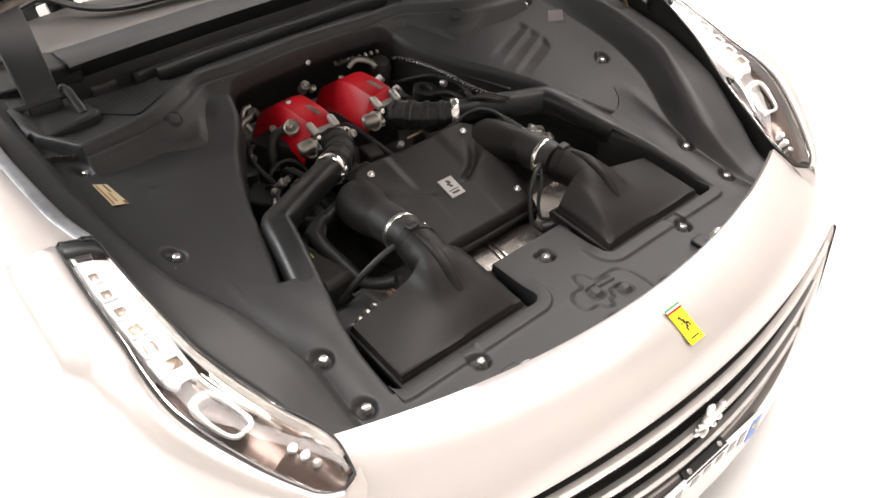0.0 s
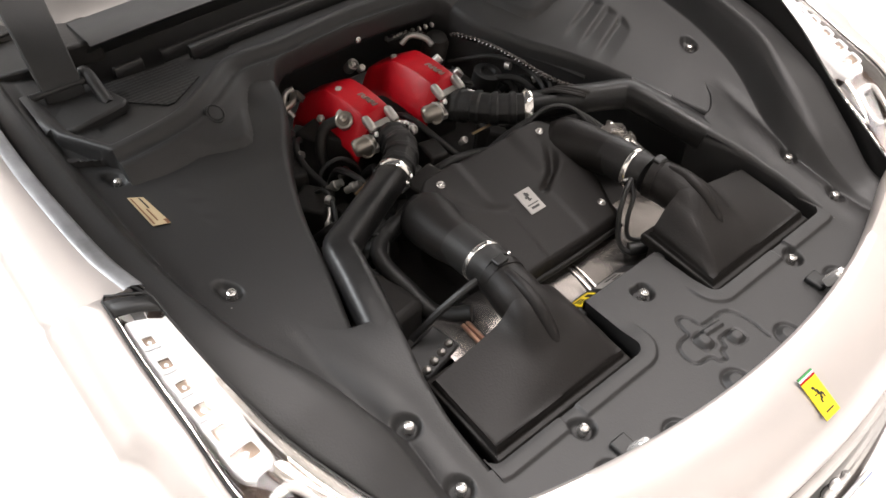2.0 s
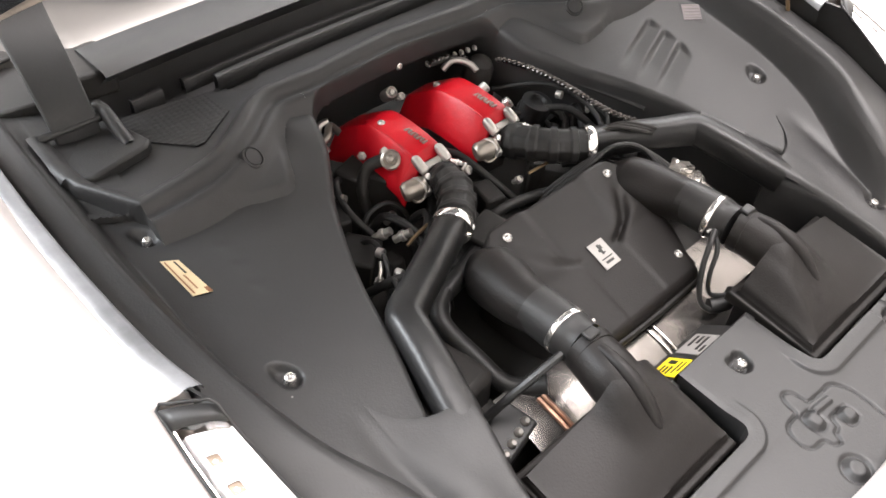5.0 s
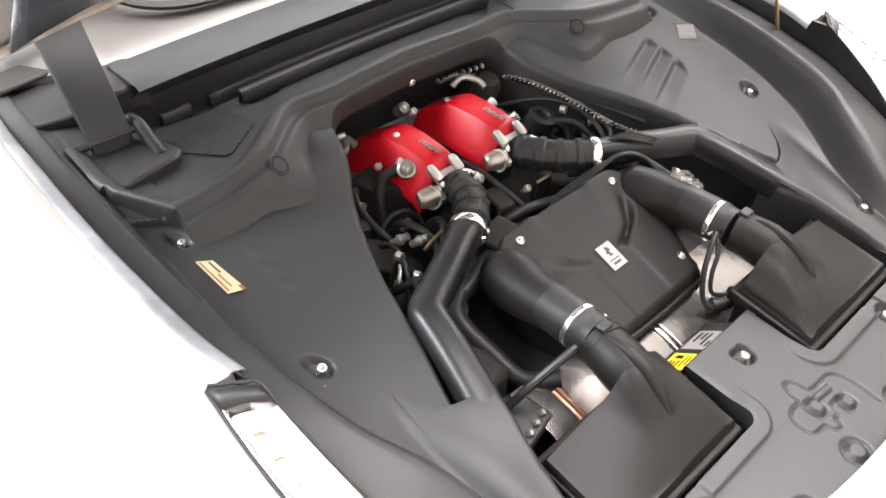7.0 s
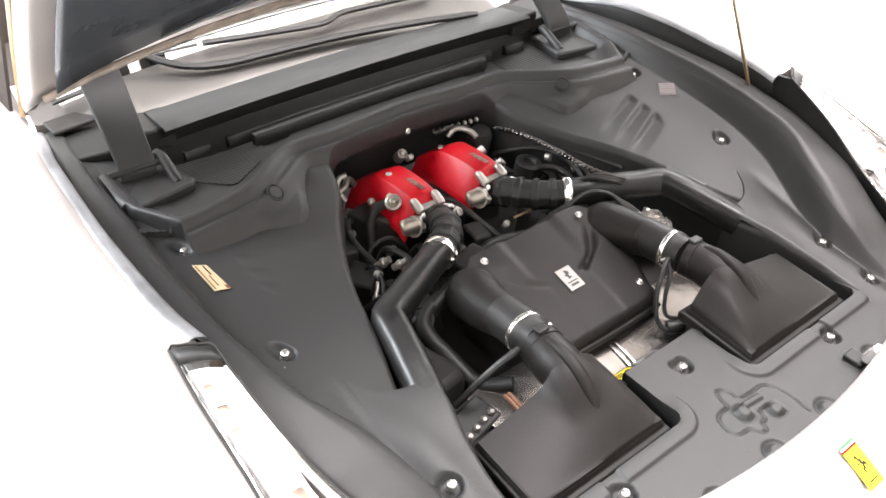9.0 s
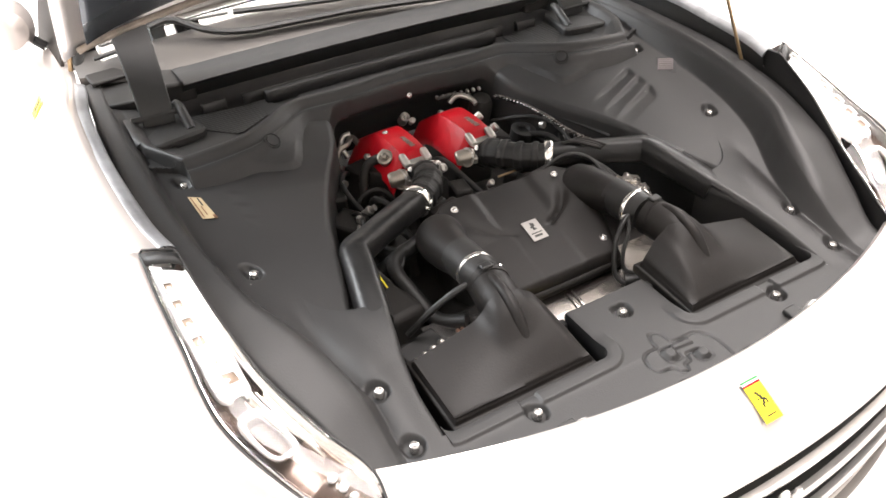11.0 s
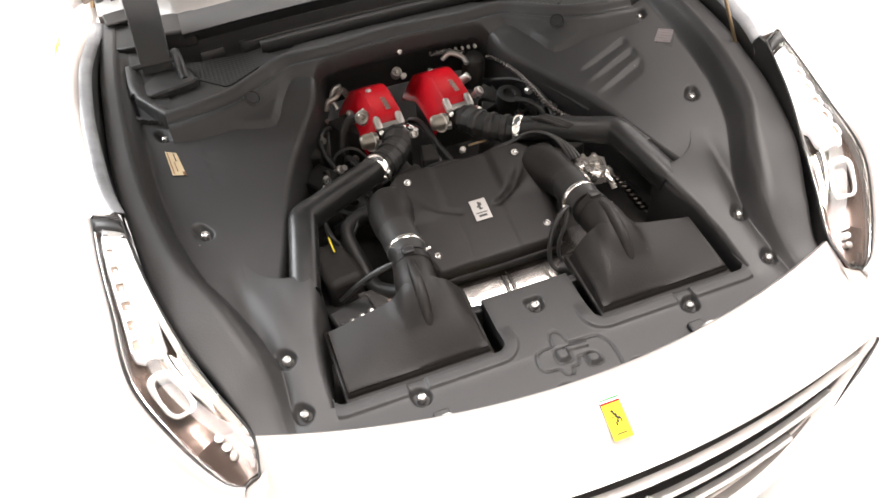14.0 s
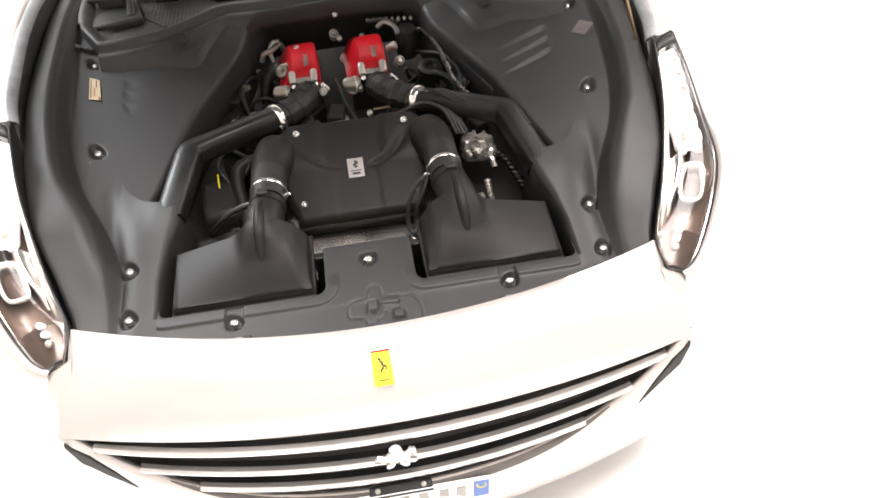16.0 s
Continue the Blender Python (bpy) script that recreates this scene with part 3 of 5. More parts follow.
# floor's outer edge; then a steep riser up to the flange; then the flange's outer edge
CREASE = [(-1.5, 3.26), (-0.72, 3.27), (0.1, 3.24), (0.5, 3.33), (0.9, 3.48), (1.15, 3.60), (1.4, 3.73), (1.7, 3.87), (2.1, 3.99), (2.5, 4.08), (2.9, 4.13), (3.4, 4.17), (4.15, 4.20), (5.5, 4.24), (7.6, 4.2)]
FLANGE = [(-1.5, 3.40, 3.46), (-0.72, 3.39, 3.50), (-0.35, 3.39, 3.64), (0.1, 3.43, 3.90), (0.5, 3.53, 4.08), (0.9, 3.67, 4.24), (1.15, 3.80, 4.33), (1.4, 3.94, 4.42), (1.7, 4.04, 4.49), (2.1, 4.13, 4.55), (2.5, 4.21, 4.61), (2.9, 4.26, 4.66), (3.4, 4.31, 4.72), (4.15, 4.35, 4.78), (5.5, 4.38, 4.86), (7.6, 4.32, 4.88)]
OUTER = [(-1.5, 3.74, 3.52), (-0.72, 3.74, 3.60), (-0.06, 3.95, 3.92), (0.42, 4.17, 4.13), (0.68, 4.27, 4.25), (1.24, 4.41, 4.42), (1.8, 4.49, 4.59), (2.36, 4.55, 4.69), (2.7, 4.60, 4.74), (3.1, 4.63, 4.79), (3.6, 4.67, 4.82), (4.3, 4.68, 4.87), (5.5, 4.68, 4.93), (7.6, 4.58, 4.93)]
SCREWS = [(3.15, 0.24, 0.11), (3.13, -0.49, 0.11), (3.72, 2.37, 0.10), (3.95, 4.37, 0.09), (1.79, -0.75, 0.11), (0.0, 0.0, 0.105)]
LOUVRE = [((2.36, 3.72), (3.47, 4.07)), ((2.50, 3.46), (3.50, 3.80)), ((2.66, 3.22), (3.44, 3.50)), ((2.80, 2.95), (3.28, 3.12))]


def pocket(x, y):
    """Three saw-tooth louvres, deeper towards the fender."""
    if not (2.4 < x < 3.55 and 2.85 < y < 4.1):
        return 0.0
    ys = [p[1] + (q[1] - p[1]) * (x - p[0]) / (q[0] - p[0]) for p, q in LOUVRE]
    for hi, lo in zip(ys, ys[1:]):
        if lo < y <= hi:
            right, = table_at(y, [(2.93, 2.9), (3.05, 3.22), (3.2, 3.38), (3.5, 3.48), (4.1, 3.50)])
            f = (hi - y) / (hi - lo)
            return 0.075 * smooth((x - 2.40) / 0.5) * (0.55 + 0.45 * (x - 2.42)) * (1 - f) * smooth(f / 0.3) * smooth((right - x) / 0.06)
    return 0.0


def seats(x, y):
    """Bowls round the screws, drawn out towards the back."""
    d = 0.0
    for sx, sy, r in SCREWS:
        dx, dy = x - sx, y - sy
        if abs(dx) < 0.4 and abs(dy) < 0.4:
            tail = 0.7 if sy > 2 else 0.15
            q = math.hypot(dx - 0.35 * max(0, dy), dy / (1 + tail if dy > 0 else 1))
            d = max(d, 0.085 * smooth((r * 1.25 - q) / (r * 0.5)))
    return d


def tray_height(x, y):
    """The tray's floor without its small pockets."""
    z = table_at(y, BASE)[0]
    x = abs(x)
    z += 0.16 * (min(x, 4.2) - 3.7) * smooth((y - 0.5) / 1.2) if x > 0.1 else 0
    if x > 2.3 and y < 2.3:      # rounded ridge through the screws up to the wing
        xr = 3.06 + 0.16 * smooth((y - 0.2) / 1.4)
        z += 0.035 * math.exp(-((x - xr) / 0.17) ** 2) * smooth((1.55 - y) / 1.0) * smooth((y + 1.2) / 0.5)
        z -= 0.04 * math.exp(-((x - xr - 0.27) / 0.10) ** 2) * smooth((1.9 - y) / 0.8) * smooth((y + 1.0) / 0.5)
    if y > 3.9:      # swells up to the bulkhead
        z += 0.13 * smooth((y - 3.9) / 0.8) * smooth((3.6 - x) / 0.9) + 0.12 * smooth((y - 4.5) / 0.6) * smooth((2.3 - x) / 0.5)
    return z


def side_rows(y0, y1, count, inner, wall=True):
    rows = []
    for j in range(count + 1):
        y = y0 + (y1 - y0) * j / count
        xi, xc, (xu, zu), (xo, zo) = table_at(y, inner)[0], table_at(y, CREASE)[0], table_at(y, FLANGE), table_at(y, OUTER)
        row = [V(xi - 0.03, y, tray_height(xi, y) - 0.95), V(xi - 0.01, y, tray_height(xi, y) - 0.10), V(xi + 0.01, y, tray_height(xi, y) - 0.03)] if wall else []
        lead = 0.05 if wall else 0.0
        for k in range(65):
            x = xi + lead + (xc - xi - lead) * k / 64
            row.append(V(x, y, tray_height(x, y) - pocket(x, y) - seats(x, y)))
        zc = tray_height(xc, y)
        for f in (0.08, 0.16, 0.28, 0.4, 0.5, 0.6, 0.7, 0.8, 0.88, 0.95):
            row.append(V(xc + (xu - xc) * f, y, zc + (zu - zc) * (0.5 * f + 0.5 * smooth(f))))
        for f in (0.0, 0.08, 0.16, 0.3, 0.5, 0.7, 0.88, 0.96, 1.0):
            g = smooth(f / 0.16) if f < 0.16 else 1.0
            crown = 0.075 * smooth((y + 0.3) / 1.2)      # crowned, falling to the outside
            row.append(V(xu + (xo - xu) * f, y, zu + (zo - zu) * f + 0.012 * g + crown * (1 - f ** 1.5) * g - (0.03 if f == 1.0 else 0.008 if f > 0.95 else 0)))
        row += [V(xo + 0.012, y, zo - 0.06), V(xo + 0.02, y, zo - 0.6)]
        rows.append(row)
    return rows


BUTTONS = [(-1.95, -1.24), (-1.12, -1.36), (-0.18, -1.36), (0.77, -1.36), (1.95, -1.24)]
# moulded figure on the deck: grooves along two paths, knobs and bars
FIGURE = [(0.58, -1.24), (0.60, -0.97), (0.56, -0.81), (0.47, -0.72), (0.34, -0.71), (0.18, -0.70), (0.12, -0.67), (0.10, -0.55), (0.04, -0.48), (-0.03, -0.49), (-0.07, -0.58), (-0.09, -0.68), (-0.21, -0.69), (-0.31, -0.73), (-0.35, -0.87), (-0.30, -0.98), (-0.14, -1.01), (-0.10, -1.10), (-0.02, -1.12), (0.02, -1.04), (0.10, -1.02), (0.14, -0.93), (0.22, -0.92), (0.30, -0.92)]
figure_path = [(p.x, p.y) for p in spline([(x, y, 0) for x, y in FIGURE], 150)]


def recess(x, y):
    """How far a point of the deck lies from the air box's recess; negative inside it."""
    r = 0.13
    qx, qy = abs(abs(x) - 1.69) - (1.09 - r), (-0.52 + r) - y
    out = math.hypot(max(qx, 0), max(qy, 0)) if qx > 0 or qy > 0 else max(qx, qy)
    return out - r


def deck_height(x, y):
    z = 3.442 + 0.055 * (y + 0.72) if y > -0.72 else tray_height(x, y) + 0.002
    e = recess(x, y)
    if e < 0.3:      # rounded bead round the recess
        gap = smooth((abs(abs(x) - 1.79) - 0.10) / 0.03)
        z += 0.034 * smooth((0.19 - e) / 0.035) * gap * smooth((-0.15 - y) / 0.3)
        z -= 0.9 * max(0.0, 0.07 - e) ** 1.7
    z -= seats(abs(x), y)
    if abs(x) < 0.75 and y < -0.4:
        d = min(math.hypot(x - a, y - b) for a, b in figure_path)
        z -= 0.022 * smooth((0.027 - d) / 0.022)
        for cx, cy, rx, ry in ((-0.02, -0.84, 0.085, 0.10), (0.30, -1.02, 0.085, 0.085)):
            q = max(abs(x - cx) / rx, abs(y - cy) / ry) * 0.5 + math.hypot((x - cx) / rx, (y - cy) / ry) * 0.5
            z += 0.045 * smooth((1.05 - q) / 0.5) - 0.014 * math.exp(-((q - 1.15) / 0.12) ** 2)
        u, v = (x - 0.16) * 0.97 + (y + 0.79) * -0.1, (y + 0.79) + 0.1 * (x - 0.16)
        if -0.14 < u < 0.16:
            z += 0.03 * smooth((0.05 - abs(v)) / 0.03)
    for bx, by in BUTTONS:
        q = math.hypot(x - bx, y - by)
        if q < 0.25:
            z += 0.028 * smooth((0.10 - q) / 0.03) - 0.03 * math.exp(-((q - 0.135) / 0.022) ** 2)
    return z


def deck():
    """Front deck and the tongue between the two recesses, cut clean along the recesses' edge."""
    step = 0.0139
    nx, bm = 400, bmesh.new()
    xs = [-2.78 + 5.56 * k / nx for k in range(nx + 1)]
    ys = [-1.62 + step * k for k in range(141)]
    grid = {}
    for i, x in enumerate(xs):
        for j, y in enumerate(ys):
            if y < -1.54 + 0.055 * x * x:
                continue
            e = recess(x, y)
            if e < -step:
                continue
            px, py = x, y
            if e < 0:
                gx, gy = recess(x + 0.001, y) - recess(x - 0.001, y), recess(x, y + 0.001) - recess(x, y - 0.001)
                g = math.hypot(gx, gy) or 1.0
                px, py = x - gx / g * e, y - gy / g * e
            if abs(x) > 2.7:
                px = x
            grid[i, j] = bm.verts.new((px, py, deck_height(px, py)))
    for i, j in list(grid):
        q = [grid.get(k) for k in ((i, j), (i + 1, j), (i + 1, j + 1), (i, j + 1))]
        if all(q):
            bm.faces.new(q)
    bmesh.ops.remove_doubles(bm, verts=bm.verts, dist=0.002)
    edge = [e for e in bm.edges if len(e.link_faces) == 1 and all(abs(recess(v.co.x, v.co.y)) < 0.004 and abs(v.co.x) < 2.775 for v in e.verts)]
    for depth in (0.03, 0.7):
        made = bmesh.ops.extrude_edge_only(bm, edges=edge)["geom"]
        for v in made:
            if isinstance(v, bmesh.types.BMVert):
                v.co.z -= depth
        edge = [g for g in made if isinstance(g, bmesh.types.BMEdge)]
    # rolled edge and slope behind the tongue
    cross = [-0.6 + 1.2 * k / 24 for k in range(25)]
    sheet(bm, [[V(x, y, z) for x in cross] for y, z in ((0.325, 3.495), (0.345, 3.48), (0.355, 3.44), (0.362, 3.27), (0.385, 3.235), (0.72, 2.955), (0.74, 2.4))])
    return bm


def tray():
    bm = bmesh.new()
    sheet(bm, side_rows(-1.5, -0.52, 34, [(-1.5, 2.78), (-0.5, 2.78)], wall=False))
    front = side_rows(-0.52, 1.34, 74, INNER_FRONT)
    sheet(bm, front)
    end = [p for p in front[-1] if p.x < 3.0 and p.z > 3.5]
    sheet(bm, [end, [p + V(0, 0.015, -0.04) for p in end], [p + V(0, -0.02, -0.45) for p in end]])
    sheet(bm, side_rows(1.34, 5.12, 150, INNER_REAR))
    sheet(bm, side_rows(5.12, 7.6, 24, [(5.12, 3.75), (7.6, 3.75)], wall=False))
    bmesh.ops.remove_doubles(bm, verts=bm.verts, dist=0.002)
    # ends under the nose panel and the lamp
    bmesh.ops.delete(bm, geom=[v for v in bm.verts if v.co.y < -1.58 + 0.055 * v.co.x ** 2], context="VERTS")
    mirrored(bm)
    for v in bm.verts:
        if v.co.x < 0:      # the other side has only a shallow print of the louvre
            v.co.z += (1 - 0.22 * smooth((-v.co.x - 3.2) / 0.2)) * pocket(-v.co.x, v.co.y)
    ob = part("engine_bay_tray", bm, BLACK, car, "matt black moulded engine bay tray", angle=80)
    part("front_deck", deck(), BLACK, ob, "black moulded front deck with a raised figure", angle=50)
    return ob


tray_part = tray()


def wing_cover(s):
    """The low fairing over the pipe's end, with a curved, pointed back edge."""
    rows = []
    for k in range(29):
        xe = 2.50 + 0.86 * k / 28
        ye, h = table_at(xe, [(2.46, 1.345, 0.11), (2.8, 1.36, 0.085), (3.0, 1.42, 0.052), (3.2, 1.57, 0.02), (3.36, 1.82, 0.004)])
        row = [V(s * xe, ye + 0.01, tray_height(xe, min(ye, 1.34)) - (0.5 if xe < 2.97 else 0.05)), V(s * xe, ye + 0.012, tray_height(xe, ye) + h - 0.03), V(s * xe, ye - 0.012, tray_height(xe, ye) + h)]
        for j in range(1, 25):
            y = ye + (0.42 - ye) * j / 24
            xi = table_at(y, INNER_FRONT)[0] + 0.01
            x = xi + (3.36 - xi) * k / 28
            row.append(V(s * x, y, tray_height(x, y) + 0.004 + h * (1 - smooth((ye - y) / 0.88)) - (0.05 if k == 0 else 0.015 if k == 1 else 0)))
        rows.append(row)
    part("wing_cover", loft(rows), BLACK, tray_part, "smooth black fairing with a pointed edge", angle=45)


wing_cover(-1)
wing_cover(1)


CREST = [(0, 5.56), (0.6, 5.51), (1.2, 5.45), (1.6, 5.47), (1.86, 5.46), (2.07, 5.36), (2.27, 5.20), (2.48, 5.03), (2.68, 4.89), (2.86, 4.79), (3.08, 4.72), (3.4, 4.66), (3.86, 4.60)]
crest_path = [(p.x, p.y) for p in spline([(x, y, 0) for x, y in CREST], 90)] + [(4.03, 4.88), (4.2, 5.17), (4.27, 5.62), (4.27, 7.2)]
PLATEAU = [(1.93, 5.30), (1.98, 5.16), (2.06, 4.95), (2.28, 4.42), (2.36, 4.31), (2.46, 4.28), (2.75, 4.30), (3.0, 4.36), (3.46, 4.47), (3.84, 4.60), (3.6, 5.0), (2.4, 5.3)]
RIDGE = [(-0.62, -0.75), (-0.40, -0.32), (-0.31, -0.20), (-0.25, -0.125), (-0.20, -0.105), (-0.155, -0.12), (-0.11, -0.105), (-0.06, -0.03), (-0.02, 0.0), (0.03, 0.004), (0.09, -0.02), (0.20, -0.14), (0.28, -0.172), (0.40, -0.18)]


def side_of(path, x, y):
    """Signed distance to an open path: positive to its left."""
    best, sign = 1e9, 1
    for (ax, ay), (bx, by) in zip(path, path[1:]):
        ux, uy, vx, vy = bx - ax, by - ay, x - ax, y - ay
        f = max(0.0, min(1.0, (ux * vx + uy * vy) / (ux * ux + uy * uy)))
        dx, dy = vx - f * ux, vy - f * uy
        d = dx * dx + dy * dy
        if d < best - 1e-9:
            best, sign = d, 1 if ux * vy - uy * vx > 0 else -1
    return sign * math.sqrt(best)


def bulkhead_height(x, y):
    d = side_of(crest_path, x, y)
    zt = 4.75 + 0.05 * smooth((x - 3.7) / 0.5) + 0.06 * smooth((y - 5.2) / 0.8) * smooth((x - 3.5) / 0.5)
    z = zt + table_at(d, RIDGE)[0]
    if x > 3.86 and d < 0 and y < 5.3:      # upright end wall beside the flange
        z = zt + (table_at(d, [(-0.10, -0.8), (-0.05, -0.30), (-0.02, -0.03), (0.0, 0.0)])[0])
    if d < 0:
        e = side_of(PLATEAU + PLATEAU[:1], x, y)
        if e > -0.06:
            flat = tray_height(x, y) + 0.085 * smooth((e + 0.06) / 0.11) - 0.01
            z = max(z, flat) + 0.02 * math.exp(-((z - flat) / 0.04) ** 2)
    return z


def rear_ridge():
    bm = bmesh.new()
    lip = [(0, 5.345), (0.7, 5.31), (1.0, 5.30), (1.25, 5.25), (1.42, 5.17), (1.52, 5.08)]
    # middle, from the bay's lip back over the ridge
    grid = []
    for i in range(61):
        x = 1.52 * i / 60
        front, = table_at(x, lip)
        under, deep = bulkhead_height(x, front), smooth((1.52 - x) / 0.3)
        col = [(x, front + 0.6 * deep, 3.4), (x, front + 0.5 * deep, 3.95), (x, front + 0.02 + 0.08 * deep, under - 0.36), (x, front + 0.01, under - 0.32), (x, front - 0.002, under - 0.26), (x, front - 0.005, under - 0.08)]
        for j in range(61):
            y = front + (6.1 - front) * (j / 60) * (0.4 + 0.6 * j / 60)
            col.append((x, y, bulkhead_height(x, y) - (0.03, 0.012, 0.004)[min(j, 2)] * (j < 3)))
        grid.append([bm.verts.new(p) for p in col])
    for a, b in zip(grid, grid[1:]):
        for k in range(len(a) - 1):
            bm.faces.new((a[k], b[k], b[k + 1], a[k + 1]))
    # sides, only where they stand above the tray
    xs = [1.52 + 2.78 * i / 110 for i in range(111)]
    ys = [4.2 + 1.9 * j / 80 for j in range(81)]
    grid = [[(x, y, bulkhead_height(x, y)) for y in ys] for x in xs]
    made = [[None] * 81 for _ in xs]
    for i in range(110):
        for j in range(80):
            q = ((i, j), (i + 1, j), (i + 1, j + 1), (i, j + 1))
            if all(grid[a][b][2] < tray_height(*grid[a][b][:2]) - 0.03 for a, b in q):
                continue
            for a, b in q:
                if not made[a][b]:
                    made[a][b] = bm.verts.new(grid[a][b])
            bm.faces.new([made[a][b] for a, b in q])
    sheet(bm, [[V(4.3 * k / 20, y, z) for k in range(21)] for y, z in ((5.72, 4.46), (6.05, 4.54), (6.6, 4.55), (7.3, 4.55))])
    mirrored(bm)
    return part("bulkhead_cover", bm, BLACK, car, "stepped matt black bulkhead cover", angle=55)


bulkhead = rear_ridge()


def on_tray(x, y, lift=0.0):
    return V(x, y, tray_height(x, y) + lift)


for s in (-1, 1):
    z = bulkhead_height(2.56, 4.66)
    p = V(s * 2.56, 4.66, z - 0.006)
    tip = (-s * (bulkhead_height(2.66, 4.66) - bulkhead_height(2.46, 4.66)) / 0.2, -(bulkhead_height(2.56, 4.72) - bulkhead_height(2.56, 4.60)) / 0.12, 1)
    part("round_plug", disc(p, tip, [(-0.06, 0.13), (0.002, 0.13), (0.010, 0.122), (0.010, 0.112), (-0.004, 0.105), (-0.004, 0.098), (0.012, 0.09), (0.016, 0.02)], 24), GLOSS if s > 0 else BLACK, tray_part, "round plug in the tray")
    catch = part("bonnet_catch", block(s * 1.66, -1.30, 3.62, 0.15, 0.15, 0.30, (24, 0, 0)), CHROME, car, "small bright bonnet catch", bevel=0.05)
    part("catch_foot", block(s * 1.66, -1.14, 3.45, 0.20, 0.22, 0.07, (4, 0, 0)), GLOSS, catch, bevel=0.02)


def screw(p, r=0.054, parent=tray_part, axis=(0, -0.15, 1)):
    ax = V(*axis).normalized()
    bm = disc(V(*p), ax, [(-0.06, r), (r * 0.35, r), (r * 0.75, r * 0.82), (r * 0.9, r * 0.5), (r * 0.55, r * 0.42), (r * 0.5, r * 0.1)], 12)
    return part("screw", bm, BOLT, parent, "small bright domed screw")


for x, y in ((3.15, 0.24), (3.13, -0.49), (3.72, 2.37), (3.95, 4.37)):
    for s in (-1, 1):
        screw(on_tray(s * x, y, -0.032), 0.058 if y < 3 else 0.047)
for s in (-1, 1):
    screw((s * 1.79, -0.75, 3.412), 0.056)
screw((0, 0.0, 3.452), 0.06)
screw((0, 5.37, 4.36), 0.055, axis=(0, -1, 0.2))


def label_card(name, c, w, h, mat, normal, turn, parent, label, bars=()):
    """A thin printed label; unreadable print is plain bars."""
    nrm = V(*normal).normalized()
    m = Matrix.Translation(c) @ nrm.to_track_quat("Z", "Y").to_matrix().to_4x4() @ Matrix.Rotation(radians(turn), 4, "Z")
    bm = block(0, 0, 0, w, h, 0.012)
    bmesh.ops.transform(bm, matrix=m, verts=bm.verts)
    ob = part(name, bm, mat, parent, label, smooth=False)
    for x, y, bw, bh, bmat in bars:
        bm = block(x, y, 0.008, bw, bh, 0.006)
        bmesh.ops.transform(bm, matrix=m, verts=bm.verts)
        part("print", bm, bmat, ob, smooth=False)
    return ob


BRONZE = material("brown_print", (0.16, 0.07, 0.03), 0.5, stain=0.2)


def cream_bit(name, u0, u1, v0, v1, lift, mat, parent, label=""):
    a, b, c, d = V(-3.99, 4.04, 0), V(-3.84, 3.98, 0), V(-3.77, 3.50, 0), V(-3.95, 3.53, 0)
    pts = [a.lerp(b, u).lerp(d.lerp(c, u), v) for u, v in ((u0, v0), (u1, v0), (u1, v1), (u0, v1))]
    return part(name, prism([on_tray(p.x, p.y, lift) for p in pts], (0.2, -0.15, 1), 0.008), mat, parent, label, smooth=False)


cream = cream_bit("cream_label", 0, 1, 0, 1, 0.012, CREAM, tray_part, "cream printed label")
for u0, u1, v0, v1, mat in ((0.12, 0.2, 0.05, 0.95, BRONZE), (0.62, 0.72, 0.05, 0.4, INK), (0.45, 0.52, 0.45, 0.85, BRONZE), (0.8, 1.0, 0.86, 1.0, BRONZE)):
    cream_bit("print", u0, u1, v0, v1, 0.018, mat, cream)
backing = label_card("label_backing", on_tray(4.02, 3.70, -0.002), 0.34, 0.42, COWL, (-0.2, -0.15, 1), 10, tray_part, "black backing plate")
label_card("grey_label", on_tray(4.02, 3.71, 0.008), 0.25, 0.31, GREY_LABEL, (-0.2, -0.15, 1), 10, tray_part, "dark grey printed label", [(0.0, 0.13 - 0.06 * k, 0.22, 0.015, SILVER) for k in range(5)])
label_card("yellow_label", (-0.29, 0.53, 3.125), 0.33, 0.34, YELLOW, (0, 0.632, 0.775), 180, tray_part, "yellow warning label", [(0.085, 0.05, 0.06, 0.10, INK), (-0.06, 0.10, 0.13, 0.022, INK), (-0.06, 0.05, 0.11, 0.022, INK), (-0.06, 0.0, 0.14, 0.022, INK), (0.0, -0.06, 0.22, 0.018, INK), (0.02, -0.11, 0.18, 0.018, INK)])
label_card("silver_label", (0.18, 0.53, 3.125), 0.40, 0.34, LABEL, (0, 0.632, 0.775), 180, tray_part, "small silver label", [(x, 0.10 - 0.07 * k, w, 0.03, INK) for k, x, w in ((0, 0.05, 0.2), (1, 0.08, 0.14), (2, 0.02, 0.26), (3, -0.08, 0.12))])
